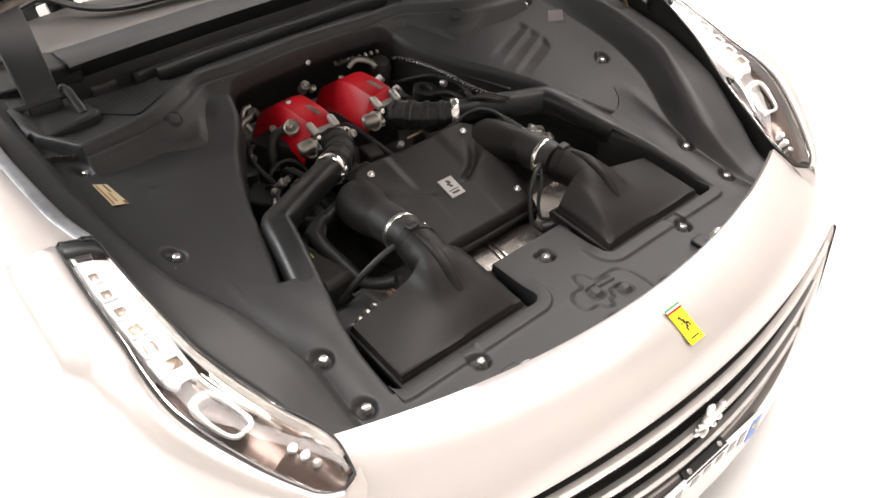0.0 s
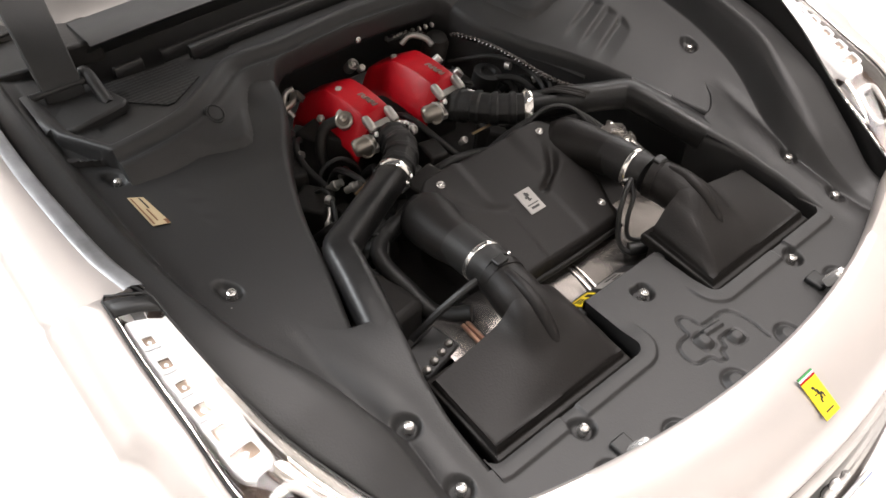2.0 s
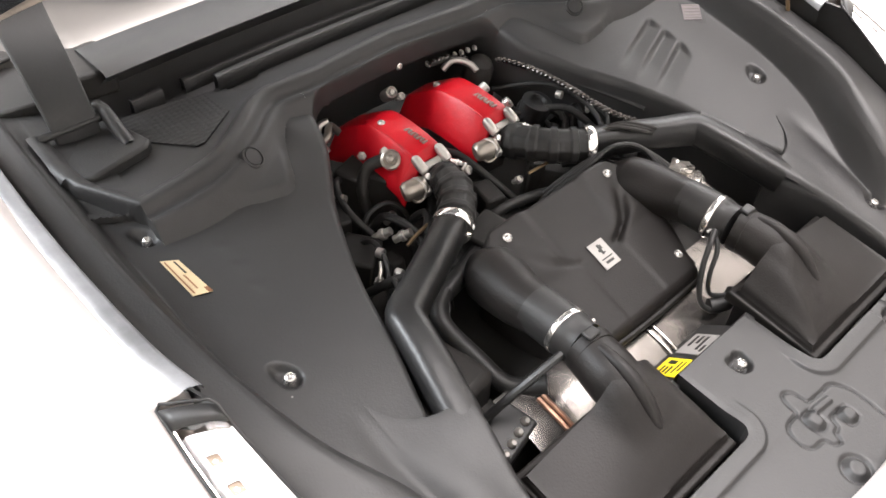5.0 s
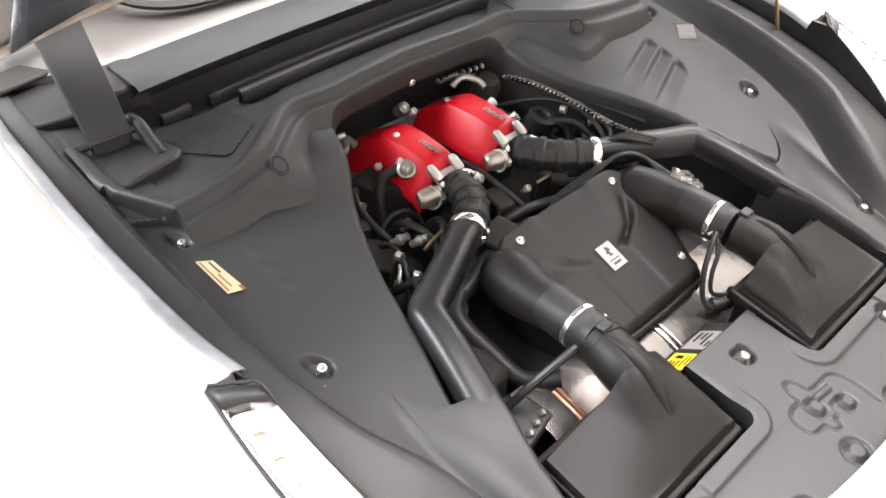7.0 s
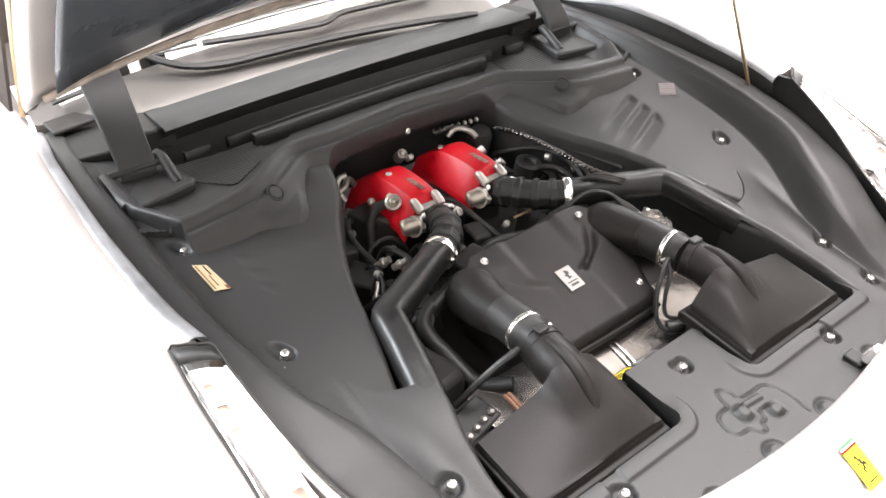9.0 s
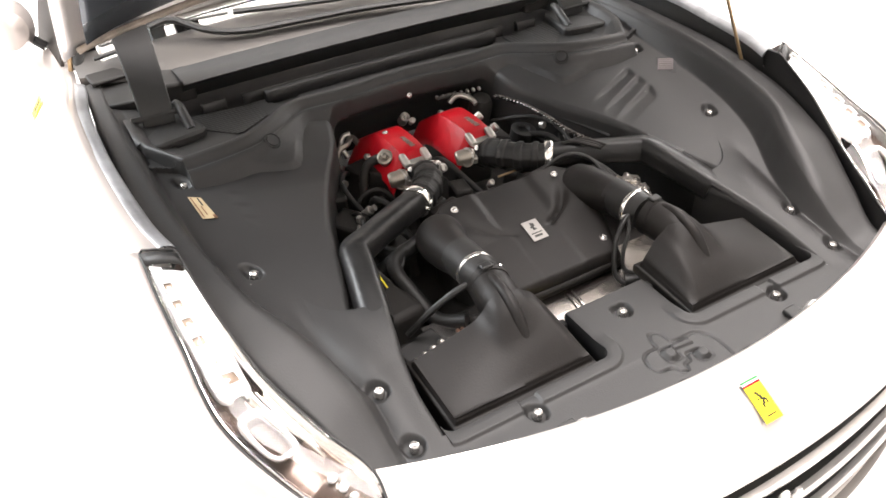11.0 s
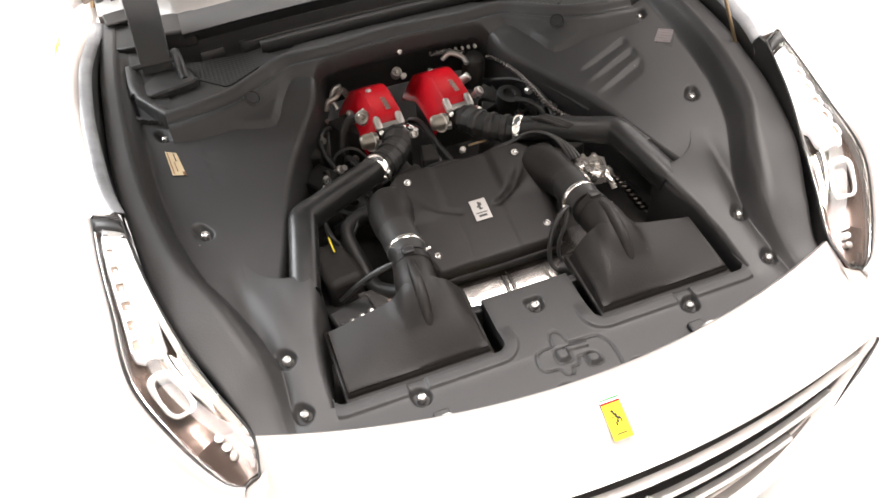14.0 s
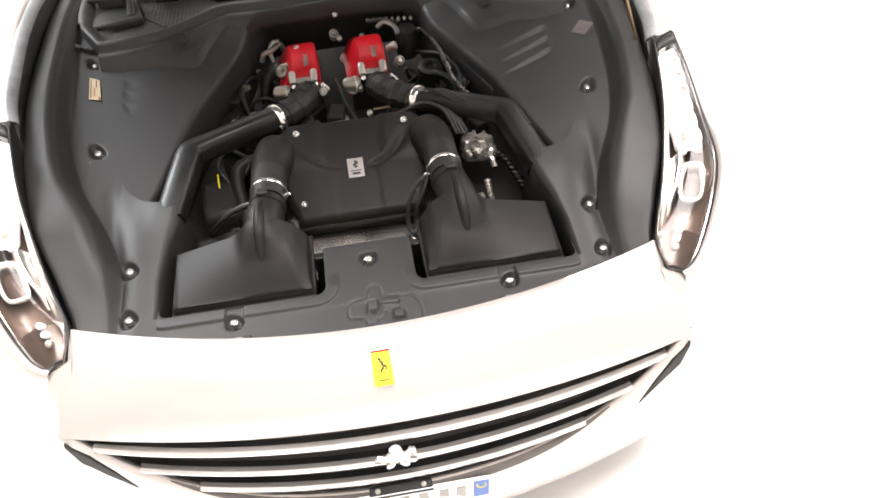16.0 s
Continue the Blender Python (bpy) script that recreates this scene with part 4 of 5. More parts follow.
# ---- air boxes ----
def airbox(s):
    def lid_base(y):
        return 3.45 + 0.14 * (y + 0.36)

    def roof(x, y):
        c = max(0.0, min(1.0, (y + 0.38) / 0.80))      # a barrel lying across, with a steep end towards the middle
        return max(0.0, min(2.0 * (x - 0.80), c * (2 - c) * min(0.33, 0.235 * (2.60 - x) + 0.01)))

    def crest(y):
        return table_at(y, [(-0.40, 3.20), (-0.25, 3.34), (-0.14, 3.465), (0.0, 3.61), (0.13, 3.79), (0.28, 3.945), (0.44, 4.035), (0.56, 4.06), (1.0, 4.07)])[0]

    def lid(x, y):
        z = lid_base(y) + sum(roof(x + dx, y + dy) for dx in (-0.10, -0.06, -0.02, 0.02, 0.06, 0.10) for dy in (-0.08, -0.03, 0.03, 0.08)) / 24
        dx = abs(x - (1.385 - 0.04 * y))
        r, = table_at(y, [(-0.36, 0.40), (0.0, 0.37), (0.25, 0.32), (0.54, 0.285)])
        f = dx / r
        hump = crest(y) - r * (1 - math.sqrt(1 - f * f) if f < 0.88 else 0.525 + 1.85 * (f - 0.88))
        k = 0.085                       # soft union of the lid and the duct's root
        return k * math.log(math.exp((z - 3.6) / k) + math.exp((hump - 3.6) / k)) + 3.6 - 0.02
    xs = [0.79 + 1.79 * k / 72 for k in range(73)]
    ys = [-0.36 + 0.90 * k / 36 for k in range(37)]
    rows = [[V(s * x, y, lid_base(y) if k in (0, 72) or j == 0 else lid(x, y)) for k, x in enumerate(xs)] for j, y in enumerate(ys)]
    bm = loft(rows)
    rim = [rows[0], [r[-1] for r in rows], rows[-1][::-1], [r[0] for r in rows][::-1]]
    loop = [p for r in rim for p in r[:-1]]
    low = [V(p.x, p.y, lid_base(p.y) - 0.02) for p in loop]
    c = V(s * 1.685, 0.09, 0)

    def grown(kx, ky, dz):
        return [V(c.x + (p.x - c.x) * kx, c.y + (p.y - c.y) * ky, p.z + dz) for p in low]
    sheet(bm, [loop, low, grown(1.012, 1.03, -0.012), grown(1.018, 1.055, -0.035), grown(1.022, 1.07, -0.062), grown(1.032, 1.11, -0.07), grown(1.048, 1.18, -0.066), grown(1.058, 1.22, -0.074), grown(1.062, 1.245, -0.10), grown(1.06, 1.24, -0.2), grown(1.0, 1.0, -0.26), grown(1.0, 1.0, -0.7)], True)
    bmesh.ops.remove_doubles(bm, verts=bm.verts, dist=0.002)
    box = part("air_box", bm, BOX, car, "matt black moulded air filter box", angle=60)
    sizes = [(0.0, 0.22), (0.25, 0.265), (0.5, 0.275), (0.75, 0.262), (1.0, 0.25)]
    duct = tube([(s * 1.375, 0.34, 3.66), (s * 1.365, 0.48, 3.745), (s * 1.352, 0.60, 3.795), (s * 1.335, 0.74, 3.82), (s * 1.29, 1.02, 3.84)], lambda t: table_at(t, sizes)[0], 48, 36)
    part("duct", duct, BOX, box, "moulded neck of the air box", angle=70)
    part("rib", tube([(s * 1.34, 0.84, 4.045), (s * 1.36, 0.66, 4.055), (s * 1.365, 0.46, 4.015), (s * 1.375, 0.28, 3.92), (s * 1.38, 0.13, 3.765), (s * 1.385, 0.01, 3.61), (s * 1.388, -0.11, 3.465)], lambda t: 0.078 - 0.022 * abs(2 * t - 1) ** 2, 50, 14), BOX, box, "rounded rib on the duct")
    part("collar", tube([(s * 1.305, 0.90, 3.84), (s * 1.288, 1.01, 3.84)], 0.262, 4, 28), BOX, box)
    part("pipe_tab", block(s * 1.32, 0.98, 4.11, 0.16, 0.12, 0.05), GLOSS, box, bevel=0.02)
    return box


for s in (-1, 1):
    airbox(s)


# ---- intake plenum ----
def plenum():
    def top(x, y):
        half = 1.10
        z = 3.30 + 0.345 * (y - 0.95) + 0.04 * (1 - (x / half) ** 2)
        a = abs(x)
        wing, = table_at(y, [(1.80, 0.30), (1.88, 0.33), (1.94, 0.44), (2.03, 0.60), (2.15, 0.70), (2.29, 0.78), (2.7, 0.86)])
        z += 0.045 * smooth((a - 0.37) / 0.17) * smooth((y - 1.86) / 0.22)      # raised wings beside the middle panel
        z += 0.014 * smooth((a - 0.30) / 0.07) * (1 - smooth((y - 1.86) / 0.22))
        z -= (0.075 if x > 0 else 0.03) * math.exp(-((a - wing) / 0.085) ** 2) * smooth((y - 1.80) / 0.12) * (1 - smooth((y - 2.1) / 0.4))
        return z
    rows = []
    for i in range(65):
        y = 1.08 + 1.65 * i / 64
        half = 0.92 + 0.28 * smooth((y - 0.95) / 1.1) if y < 2.45 else 1.20 - 0.26 * ((y - 2.45) / 0.28) ** 2
        e = 0.07 if i in (0, 64) else 0.02 if i in (1, 63) else 0
        row = [V(-half - 0.01, y, 2.9), V(-half - 0.01, y, top(half, y) - 0.10 - e), V(-half + 0.03, y, top(half, y) - 0.03 - e)]
        row += [V((half - 0.08) * k / 36, y, top((half - 0.08) * k / 36, y) - e) for k in range(-36, 37)]
        row += [V(half - 0.03, y, top(half, y) - 0.03 - e), V(half + 0.01, y, top(half, y) - 0.10 - e), V(half + 0.01, y, 2.9)]
        rows.append(row)
    rows = [[V(p.x, p.y + 0.12, 2.9) for p in rows[0]], [V(p.x, p.y - 0.01, max(2.9, min(p.z, 3.16))) for p in rows[0]]] + rows + [[V(p.x, p.y + 0.03, 2.9) for p in rows[-1]]]
    p = part("intake_plenum", loft(rows), BOX, car, "matt black moulded intake plenum cover", angle=50)
    part("front_flange", tube([(-0.93, 1.09, 3.20), (-0.5, 1.06, 3.22), (0, 1.05, 3.22), (0.5, 1.06, 3.22), (0.93, 1.09, 3.20)], 0.04, 24, 8), BOX, p)
    for s in (-1, 1):
        part("inlet_arm", tube([(s * 1.10, 2.66, 3.58), (s * 1.15, 2.50, 3.64), (s * 1.21, 2.20, 3.70), (s * 1.26, 1.90, 3.75), (s * 1.27, 1.60, 3.81)], lambda t: 0.335 * min(1, (0.2 + 3.2 * t) ** 0.55) - 0.075 * smooth((t - 0.35) / 0.65), 44, 30), BOX, p)
        part("rubber_sleeve", tube([(s * 1.27, 1.70, 3.81), (s * 1.275, 1.50, 3.82), (s * 1.28, 1.05, 3.84)], lambda t: 0.258 - 0.022 * smooth((t - 0.7) / 0.2), 24, 26), RUBBER, p, "black rubber sleeve")
        part("hose_clamp", tube([(s * 1.271, 1.325, 3.825), (s * 1.2715, 1.317, 3.825), (s * 1.2755, 1.258, 3.825), (s * 1.276, 1.25, 3.825)], lambda t: 0.268 - 0.012 * abs(2 * t - 1) ** 4, 8, 44), FOIL, p, "bright steel hose clamp")
        part("clamp_bolt", disc((s * 1.02, 1.18, 3.84), (-s * 1, 0, 0.2), [(-0.06, 0.022), (0.05, 0.022), (0.06, 0.012)], 8), CHROME, p, "small bright clamp bolt")
        part("ear", block(s * 0.84, 1.33, 3.36, 0.24, 0.34, 0.16, (19, 0, 0)), BOX, p, bevel=0.05)
        for x, y, z in ((s * 0.84, 2.52, 3.915), (s * 0.82, 1.36, 3.46)):
            part("screw", disc((x, y, z), (0, -0.3, 1), [(-0.05, 0.058), (0.008, 0.058), (0.022, 0.046), (0.012, 0.03), (0.022, 0.012)], 14), BOLT, p, "small bright screw")
    c = (0, 1.82, top(0, 1.82) + 0.012)
    label_card("silver_plate", c, 0.24, 0.34, LABEL, (0, -0.345, 1), 0, p, "small silver label with black marks",
               [(0.0, 0.06, 0.03, 0.13, INK), (0.022, 0.085, 0.035, 0.05, INK), (-0.022, 0.05, 0.03, 0.03, INK), (0.012, 0.01, 0.05, 0.018, INK), (0, -0.055, 0.17, 0.014, INK), (0, -0.105, 0.12, 0.032, INK)])
    return p


plenum()


# ---- cam covers, flanges, charge pipes ----
CAST = material("tarnished_cast_metal", (0.30, 0.27, 0.235), 0.36, 0.75, grain=0.6, grain_scale=700, stain=0.3, stain_scale=160)


def cam_cover(x0):
    """Red cover: a flat top, a long side face falling outwards, a chamfered front and a low pointed back."""
    sect = [(-0.42, -0.46), (-0.41, -0.40), (-0.385, -0.36), (-0.19, -0.035), (-0.165, -0.008), (-0.13, 0.0), (0.0, 0.006), (0.22, 0.0), (0.262, -0.012), (0.285, -0.05), (0.30, -0.42)]
    rows = []
    for y, top, k, shift in ((4.00, -0.22, 0.93, 0.0), (4.005, -0.145, 0.95, 0.0), (4.03, -0.11, 0.97, 0.0), (4.09, -0.04, 1.0, 0.0), (4.12, -0.025, 1.0, 0.0), (4.30, 0.0, 1.0, 0.0), (4.60, 0.015, 1.0, 0.0), (4.84, 0.01, 1.0, -0.01), (4.93, -0.005, 1.0, -0.02), (5.02, -0.045, 0.99, -0.04), (5.22, -0.16, 0.96, -0.08), (5.40, -0.27, 0.92, -0.12), (5.44, -0.31, 0.90, -0.13), (5.45, -0.5, 0.9, -0.13)):
        rows.append([V(x0 + a * k + shift, y + 0.10 * a, 4.115 + top + z * (1 if top > -0.1 else 1 + (top + 0.1))) for a, z in sect])
    c = part("cam_cover", loft(rows, caps=False), RED, car, "red crackle-painted cam cover", angle=32)
    seam = [(x0 - 0.135, 5.0, 4.075), (x0 - 0.15, 4.6, 4.122), (x0 - 0.15, 4.25, 4.112), (x0 - 0.15, 4.10, 4.085)]
    part("edge_bead", tube(seam, 0.014, 20, 6), RED, c)
    # raised unreadable lettering
    for k in range(7):
        m = Matrix.Translation((x0 + 0.10, 4.49 - 0.055 * k, 4.128 + 0.001 * k)) @ Euler((radians(-1), 0, radians(6))).to_matrix().to_4x4()
        bm = bmesh.new()
        for dx, dy, w, h in ((0, 0, 0.075, 0.014), (0.028 if k % 2 else -0.028, 0.012, 0.018, 0.034), (0.0, 0.018, 0.03, 0.012)):
            block(dx, dy, 0, w, h, 0.016, bm=bm)
        bmesh.ops.transform(bm, matrix=m, verts=bm.verts)
        part("raised_letter", bm, CAST, c, "raised metal bar of unreadable lettering" if k == 0 else "", smooth=False)
    part("cover_screw", disc((x0 - 0.05, 4.80 if x0 < 0 else 5.08, 4.125 if x0 < 0 else 4.05), (0, 0.05, 1), [(-0.04, 0.05), (0.012, 0.05), (0.022, 0.042), (0.012, 0.03), (0.024, 0.016)], 12), STEEL, c, "dull steel screw")
    part("cylinder_head", block(x0 - 0.04, 4.60, 3.40, 0.66, 1.1, 0.5), DARK, c, "black cylinder head", bevel=0.05)
    part("flange", block(x0 + 0.05, 3.97, 3.96, 0.36, 0.10, 0.07, (28, 0, 0)), STEEL, c, "cast aluminium flange", bevel=0.02)
    for dx in (-0.15, 0.21):
        lug = part("post", tube([(x0 + dx, 4.07, 4.06), (x0 + dx, 4.03, 4.058), (x0 + dx, 3.90, 4.0), (x0 + dx, 3.87, 3.985)], lambda t: 0.058 - 0.012 * (2 * t - 1) ** 6, 12, 16, square=0.8), STEEL, c, "cast aluminium post")
        part("post_bolt", disc((x0 + dx + 0.01, 3.85, 3.93), (0.1, -0.8, 0.5), [(-0.06, 0.03), (0.0, 0.03), (0.004, 0.042), (0.03, 0.042), (0.04, 0.02)], 8), CHROME, c)
    cap = part("end_cap", tube([(x0 - 0.47, 3.90, 3.82), (x0 - 0.44, 3.89, 3.825), (x0 - 0.25, 3.83, 3.855), (x0 - 0.20, 3.82, 3.86)], lambda t: 0.122 - 0.03 * (2 * t - 1) ** 6, 14, 22), CAST, c, "round cast metal cap")
    part("cap_face", disc((x0 - 0.33, 3.80, 3.80), (-0.25, -0.9, 0.1), [(-0.05, 0.10), (0.05, 0.10), (0.06, 0.08), (0.05, 0.07)], 18), CAST, c)
    part("cap_strap", tube([(x0 - 0.30, 3.96, 3.88), (x0 - 0.29, 3.86, 3.965), (x0 - 0.27, 3.73, 3.90), (x0 - 0.28, 3.72, 3.78)], 0.022, 14, 8), STEEL, c)
    part("cap_lug", block(x0 - 0.21, 3.76, 3.80, 0.08, 0.10, 0.12, (20, 0, -15)), STEEL, c, bevel=0.02)
    part("end_bolt", disc((x0 + 0.33, 3.88, 3.88), (0.2, -1, 0.3), [(-0.08, 0.045), (0.05, 0.045), (0.06, 0.03), (0.10, 0.03), (0.11, 0.02)], 10), CHROME, c, "bright bolt")
    part("end_bolt", disc((x0 + 0.40, 3.82, 3.85), (0.3, -1, 0.2), [(-0.08, 0.035), (0.05, 0.035), (0.07, 0.02)], 8), CHROME, c)
    return c


left_cover, right_cover = cam_cover(-0.69), cam_cover(0.47)
sensor = part("sensor", disc((-1.00, 4.31, 3.99), (-0.45, -0.45, 0.75), [(-0.25, 0.11), (0.0, 0.125), (0.03, 0.12), (0.045, 0.09), (0.03, 0.07), (0.03, 0.05), (0.085, 0.045), (0.10, 0.02)], 20), CAST, left_cover, "dull metal sensor cap")
part("sensor_housing", disc((-0.93, 4.46, 3.98), (-0.4, -0.1, 0.9), [(-0.25, 0.10), (0.0, 0.10), (0.03, 0.07), (0.035, 0.02)], 16), CAST, left_cover)
part("sensor_lead", tube([(-1.02, 4.40, 3.95), (-1.20, 4.50, 3.86), (-1.34, 4.44, 3.66), (-1.40, 4.3, 3.4)], 0.075, 16, 10), DARK, left_cover)
part("sensor", disc((0.92, 4.72, 3.95), (0.7, -0.2, 0.5), [(-0.1, 0.075), (0.06, 0.075), (0.08, 0.05)], 12), STEEL, right_cover, "dull metal sensor cap")

for s in (-1, 1):
    part("bellows", tube([(s * 0.58 - 0.04, 3.98, 3.72), (s * 0.62 - 0.02, 3.68, 3.83), (s * 0.80, 3.36, 3.86), (s * 1.16, 3.03, 3.88)], lambda t: 0.196 + 0.026 * smooth(3.5 * math.cos(t * 31) - 0.9) + 0.01 * (1 - t), 90, 48, ribs=9), RUBBER, car, "ribbed black rubber intake hose", angle=60)
    clamp = part("hose_clamp", tube([(s * 1.095, 3.101, 3.88), (s * 1.105, 3.094, 3.88), (s * 1.178, 3.041, 3.88), (s * 1.188, 3.034, 3.88)], lambda t: 0.244 - 0.012 * abs(2 * t - 1) ** 4, 8, 40), FOIL, car, "bright steel hose clamp")
    part("clamp_bolt", disc((s * 1.02, 2.90, 3.90), (0.3 * s, -0.4, 0.8), [(-0.05, 0.04), (0.05, 0.04), (0.07, 0.02)], 8), CHROME, clamp, "small bright clamp bolt")
    part("clamp_ear", block(s * 1.06, 2.905, 3.84, 0.07, 0.10, 0.09, (20, 0, s * 30)), FOIL, clamp, bevel=0.02)
    part("charge_pipe", tube([(s * 1.1, 3.10, 3.88), (s * 1.70, 2.78, 3.90), (s * 2.10, 2.565, 3.90), (s * 2.33, 2.44, 3.90), (s * 2.41, 2.37, 3.90), (s * 2.45, 2.26, 3.895), (s * 2.54, 1.86, 3.83), (s * 2.70, 1.20, 3.68)], lambda t: 0.188 + 0.014 * smooth((t - 0.4) / 0.15), 70, 32, square=0.72), PIPE, car, "glossy black charge pipe", angle=60)

# ---- dark machinery below ----
engine = part("engine_block", block(0, 4.2, 2.4, 6.6, 6.4, 0.9), DARK, car, "black engine block", bevel=0.1)
part("sump_floor", block(0, 0.4, 2.3, 7.0, 3.6, 0.2), DARK, car, "black undertray")
rng = random.Random(7)
for k in range(46):
    x, y = rng.uniform(-2.3, 2.3), rng.uniform(2.7, 5.2)
    if abs(x) < 1.0 and 3.9 < y:
        continue
    if abs(x) > 2.6 - 0.45 * max(0, y - 3):
        continue
    h = rng.uniform(2.95, 3.45)
    if k % 3:
        part("engine_unit", block(x, y, h / 2 + 1.3, rng.uniform(0.2, 0.5), rng.uniform(0.2, 0.5), h - 2.6 + 0.6, (rng.uniform(-8, 8), rng.uniform(-8, 8), rng.uniform(0, 90))), DARK, engine, bevel=0.04)
    else:
        part("engine_cap", disc((x, y, h - 0.3), (rng.uniform(-.2, .2), rng.uniform(-.2, .2), 1), [(-0.3, 0.18), (0.22, 0.18), (0.25, 0.14), (0.25, 0.08), (0.2, 0.06)], 18), DARK, engine)
for k in range(12):
    s = rng.choice((-1, 1))
    x, y = s * rng.uniform(1.0, 1.9), rng.uniform(3.1, 4.9)
    part("vacuum_hose", tube([(x, y, 3.2), (x + rng.uniform(-.3, .3), y - 0.3, 3.5 + rng.uniform(0, .2)), (x + rng.uniform(-.4, .4), y - 0.7, 3.45), (x + rng.uniform(-.4, .4), y - 1.0, 3.1)], rng.uniform(0.03, 0.07), 16, 8), GLOSS, engine)
part("filler_cap", disc((1.5, 4.25, 3.70), (0.1, -0.2, 1), [(-0.4, 0.2), (0.0, 0.21), (0.06, 0.21), (0.08, 0.17), (0.08, 0.11), (0.03, 0.09)], 24), GLOSS, engine, "round black filler cap")
part("centre_bolt", disc((-0.07, 5.42, 3.97), (0, -0.7, 0.7), [(-0.2, 0.085), (0.0, 0.085), (0.012, 0.07), (0.0, 0.05), (-0.01, 0.045), (0.02, 0.03), (0.02, 0.01)], 14), STEEL, engine, "steel bolt in a black boss")
part("centre_bolt", disc((-0.08, 3.49, 3.40), (0.1, -0.5, 0.8), [(-0.2, 0.075), (0.05, 0.075), (0.07, 0.04)], 12), STEEL, engine, "steel bolt")
for pts in (((-1.22, 5.30, 3.62), (-1.26, 5.42, 3.78), (-1.18, 5.50, 3.90), (-1.06, 5.48, 3.93)), ((0.72, 5.30, 4.05), (0.86, 5.25, 4.16), (1.02, 5.10, 4.12), (1.05, 4.98, 4.05)), ((-1.9, 4.25, 3.5), (-1.86, 4.05, 3.42), (-1.84, 3.85, 3.4))):
    part("silver_pipe", tube(pts, 0.045, 16, 10), STEEL, engine, "bent silver pipe")
for x, y, z in ((-1.60, 3.77, 3.52), (-1.42, 3.62, 3.5), (-1.75, 4.62, 3.55), (-1.55, 5.0, 3.6)):
    part("pipe_joint", disc((x, y, z), (0.5, -0.5, 0.5), [(-0.1, 0.05), (-0.02, 0.05), (0.0, 0.07), (0.05, 0.07), (0.06, 0.05), (0.14, 0.05)], 12), STEEL, engine, "small metal pipe joint")

# wiring and hoses in the gaps beside the engine
for pts, r, mat in ((((1.30, 4.9, 3.7), (1.75, 4.4, 3.85), (1.95, 3.9, 3.8), (1.9, 3.4, 3.6), (1.6, 3.1, 3.3)), 0.035, GLOSS), (((1.15, 4.5, 3.3), (1.4, 4.2, 3.65), (1.75, 3.9, 3.7), (2.0, 3.5, 3.4)), 0.05, RUBBER), (((2.15, 4.0, 3.5), (2.05, 3.6, 3.72), (1.85, 3.3, 3.75), (1.5, 3.15, 3.5)), 0.028, GLOSS), (((-1.25, 4.9, 3.5), (-1.6, 4.6, 3.75), (-1.75, 4.2, 3.7), (-1.6, 3.8, 3.4)), 0.045, RUBBER), (((-1.95, 4.0, 3.3), (-1.8, 3.7, 3.6), (-1.9, 3.3, 3.62), (-2.1, 3.0, 3.3)), 0.03, GLOSS), (((-2.2, 3.4, 3.2), (-2.0, 3.15, 3.5), (-1.7, 3.1, 3.45), (-1.45, 3.2, 3.2)), 0.055, RUBBER), (((-0.15, 4.6, 3.5), (-0.12, 4.1, 3.75), (0.0, 3.6, 3.6), (0.2, 3.2, 3.3)), 0.05, RUBBER), (((1.0, 3.3, 3.5), (1.3, 2.95, 3.62), (1.7, 2.7, 3.5), (2.0, 2.5, 3.2)), 0.045, RUBBER), (((-0.6, 3.3, 3.3), (-0.2, 3.15, 3.55), (0.3, 3.1, 3.5), (0.7, 3.15, 3.3)), 0.07, GLOSS)):
    part("engine_hose", tube(pts, r, 26, 10), mat, engine, "black engine hose")
for x, y, z in ((1.80, 4.12, 3.79), (-1.70, 4.35, 3.74), (-1.86, 3.45, 3.64), (1.45, 4.15, 3.68), (-1.82, 3.18, 3.50)):
    part("hose_clip", disc((x, y, z), (0.3, -0.9, 0.1), [(-0.04, 0.03), (-0.04, 0.058), (0.04, 0.058), (0.04, 0.03)], 12), STEEL, engine, "small steel hose clip")
# small fittings round the engine
for p, ax, r in (((-0.20, 3.40, 3.55), (0.2, -0.6, 0.7), 0.055), ((-1.12, 4.72, 3.86), (-0.6, -0.5, 0.5), 0.05), ((0.99, 4.34, 3.88), (0.6, -0.4, 0.7), 0.075), ((-0.36, 3.68, 3.88), (0.3, -0.8, 0.5), 0.06), ((-2.02, 3.28, 3.45), (0, -0.5, 0.8), 0.045), ((-1.30, 3.95, 3.5), (0.4, -0.4, 0.8), 0.06), ((1.75, 3.35, 3.6), (-0.4, -0.3, 0.8), 0.06), ((0.35, 3.45, 3.5), (0, -0.6, 0.7), 0.05), ((-1.86, 4.4, 3.6), (0.5, -0.3, 0.8), 0.05), ((0.75, 3.62, 3.72), (0.5, -0.7, 0.5), 0.05), ((2.0, 3.75, 3.7), (-0.3, -0.3, 0.9), 0.045), ((0.02, 5.35, 3.9), (0, -0.7, 0.7), 0.05)):
    part("hex_bolt", disc(p, ax, [(-0.12, r * 0.7), (-0.02, r * 0.7), (-0.015, r * 1.15), (0.0, r * 1.15), (0.005, r), (r * 0.8, r), (r * 0.9, r * 0.6), (r * 0.6, r * 0.45)], 6 if r < 0.055 else 12), STEEL, engine, "small steel bolt")
part("dip_rod", tube([(-1.50, 3.42, 3.55), (-1.32, 3.45, 3.60), (-1.14, 3.48, 3.62)], 0.022, 10, 8), BRASS, engine, "thin copper rod")
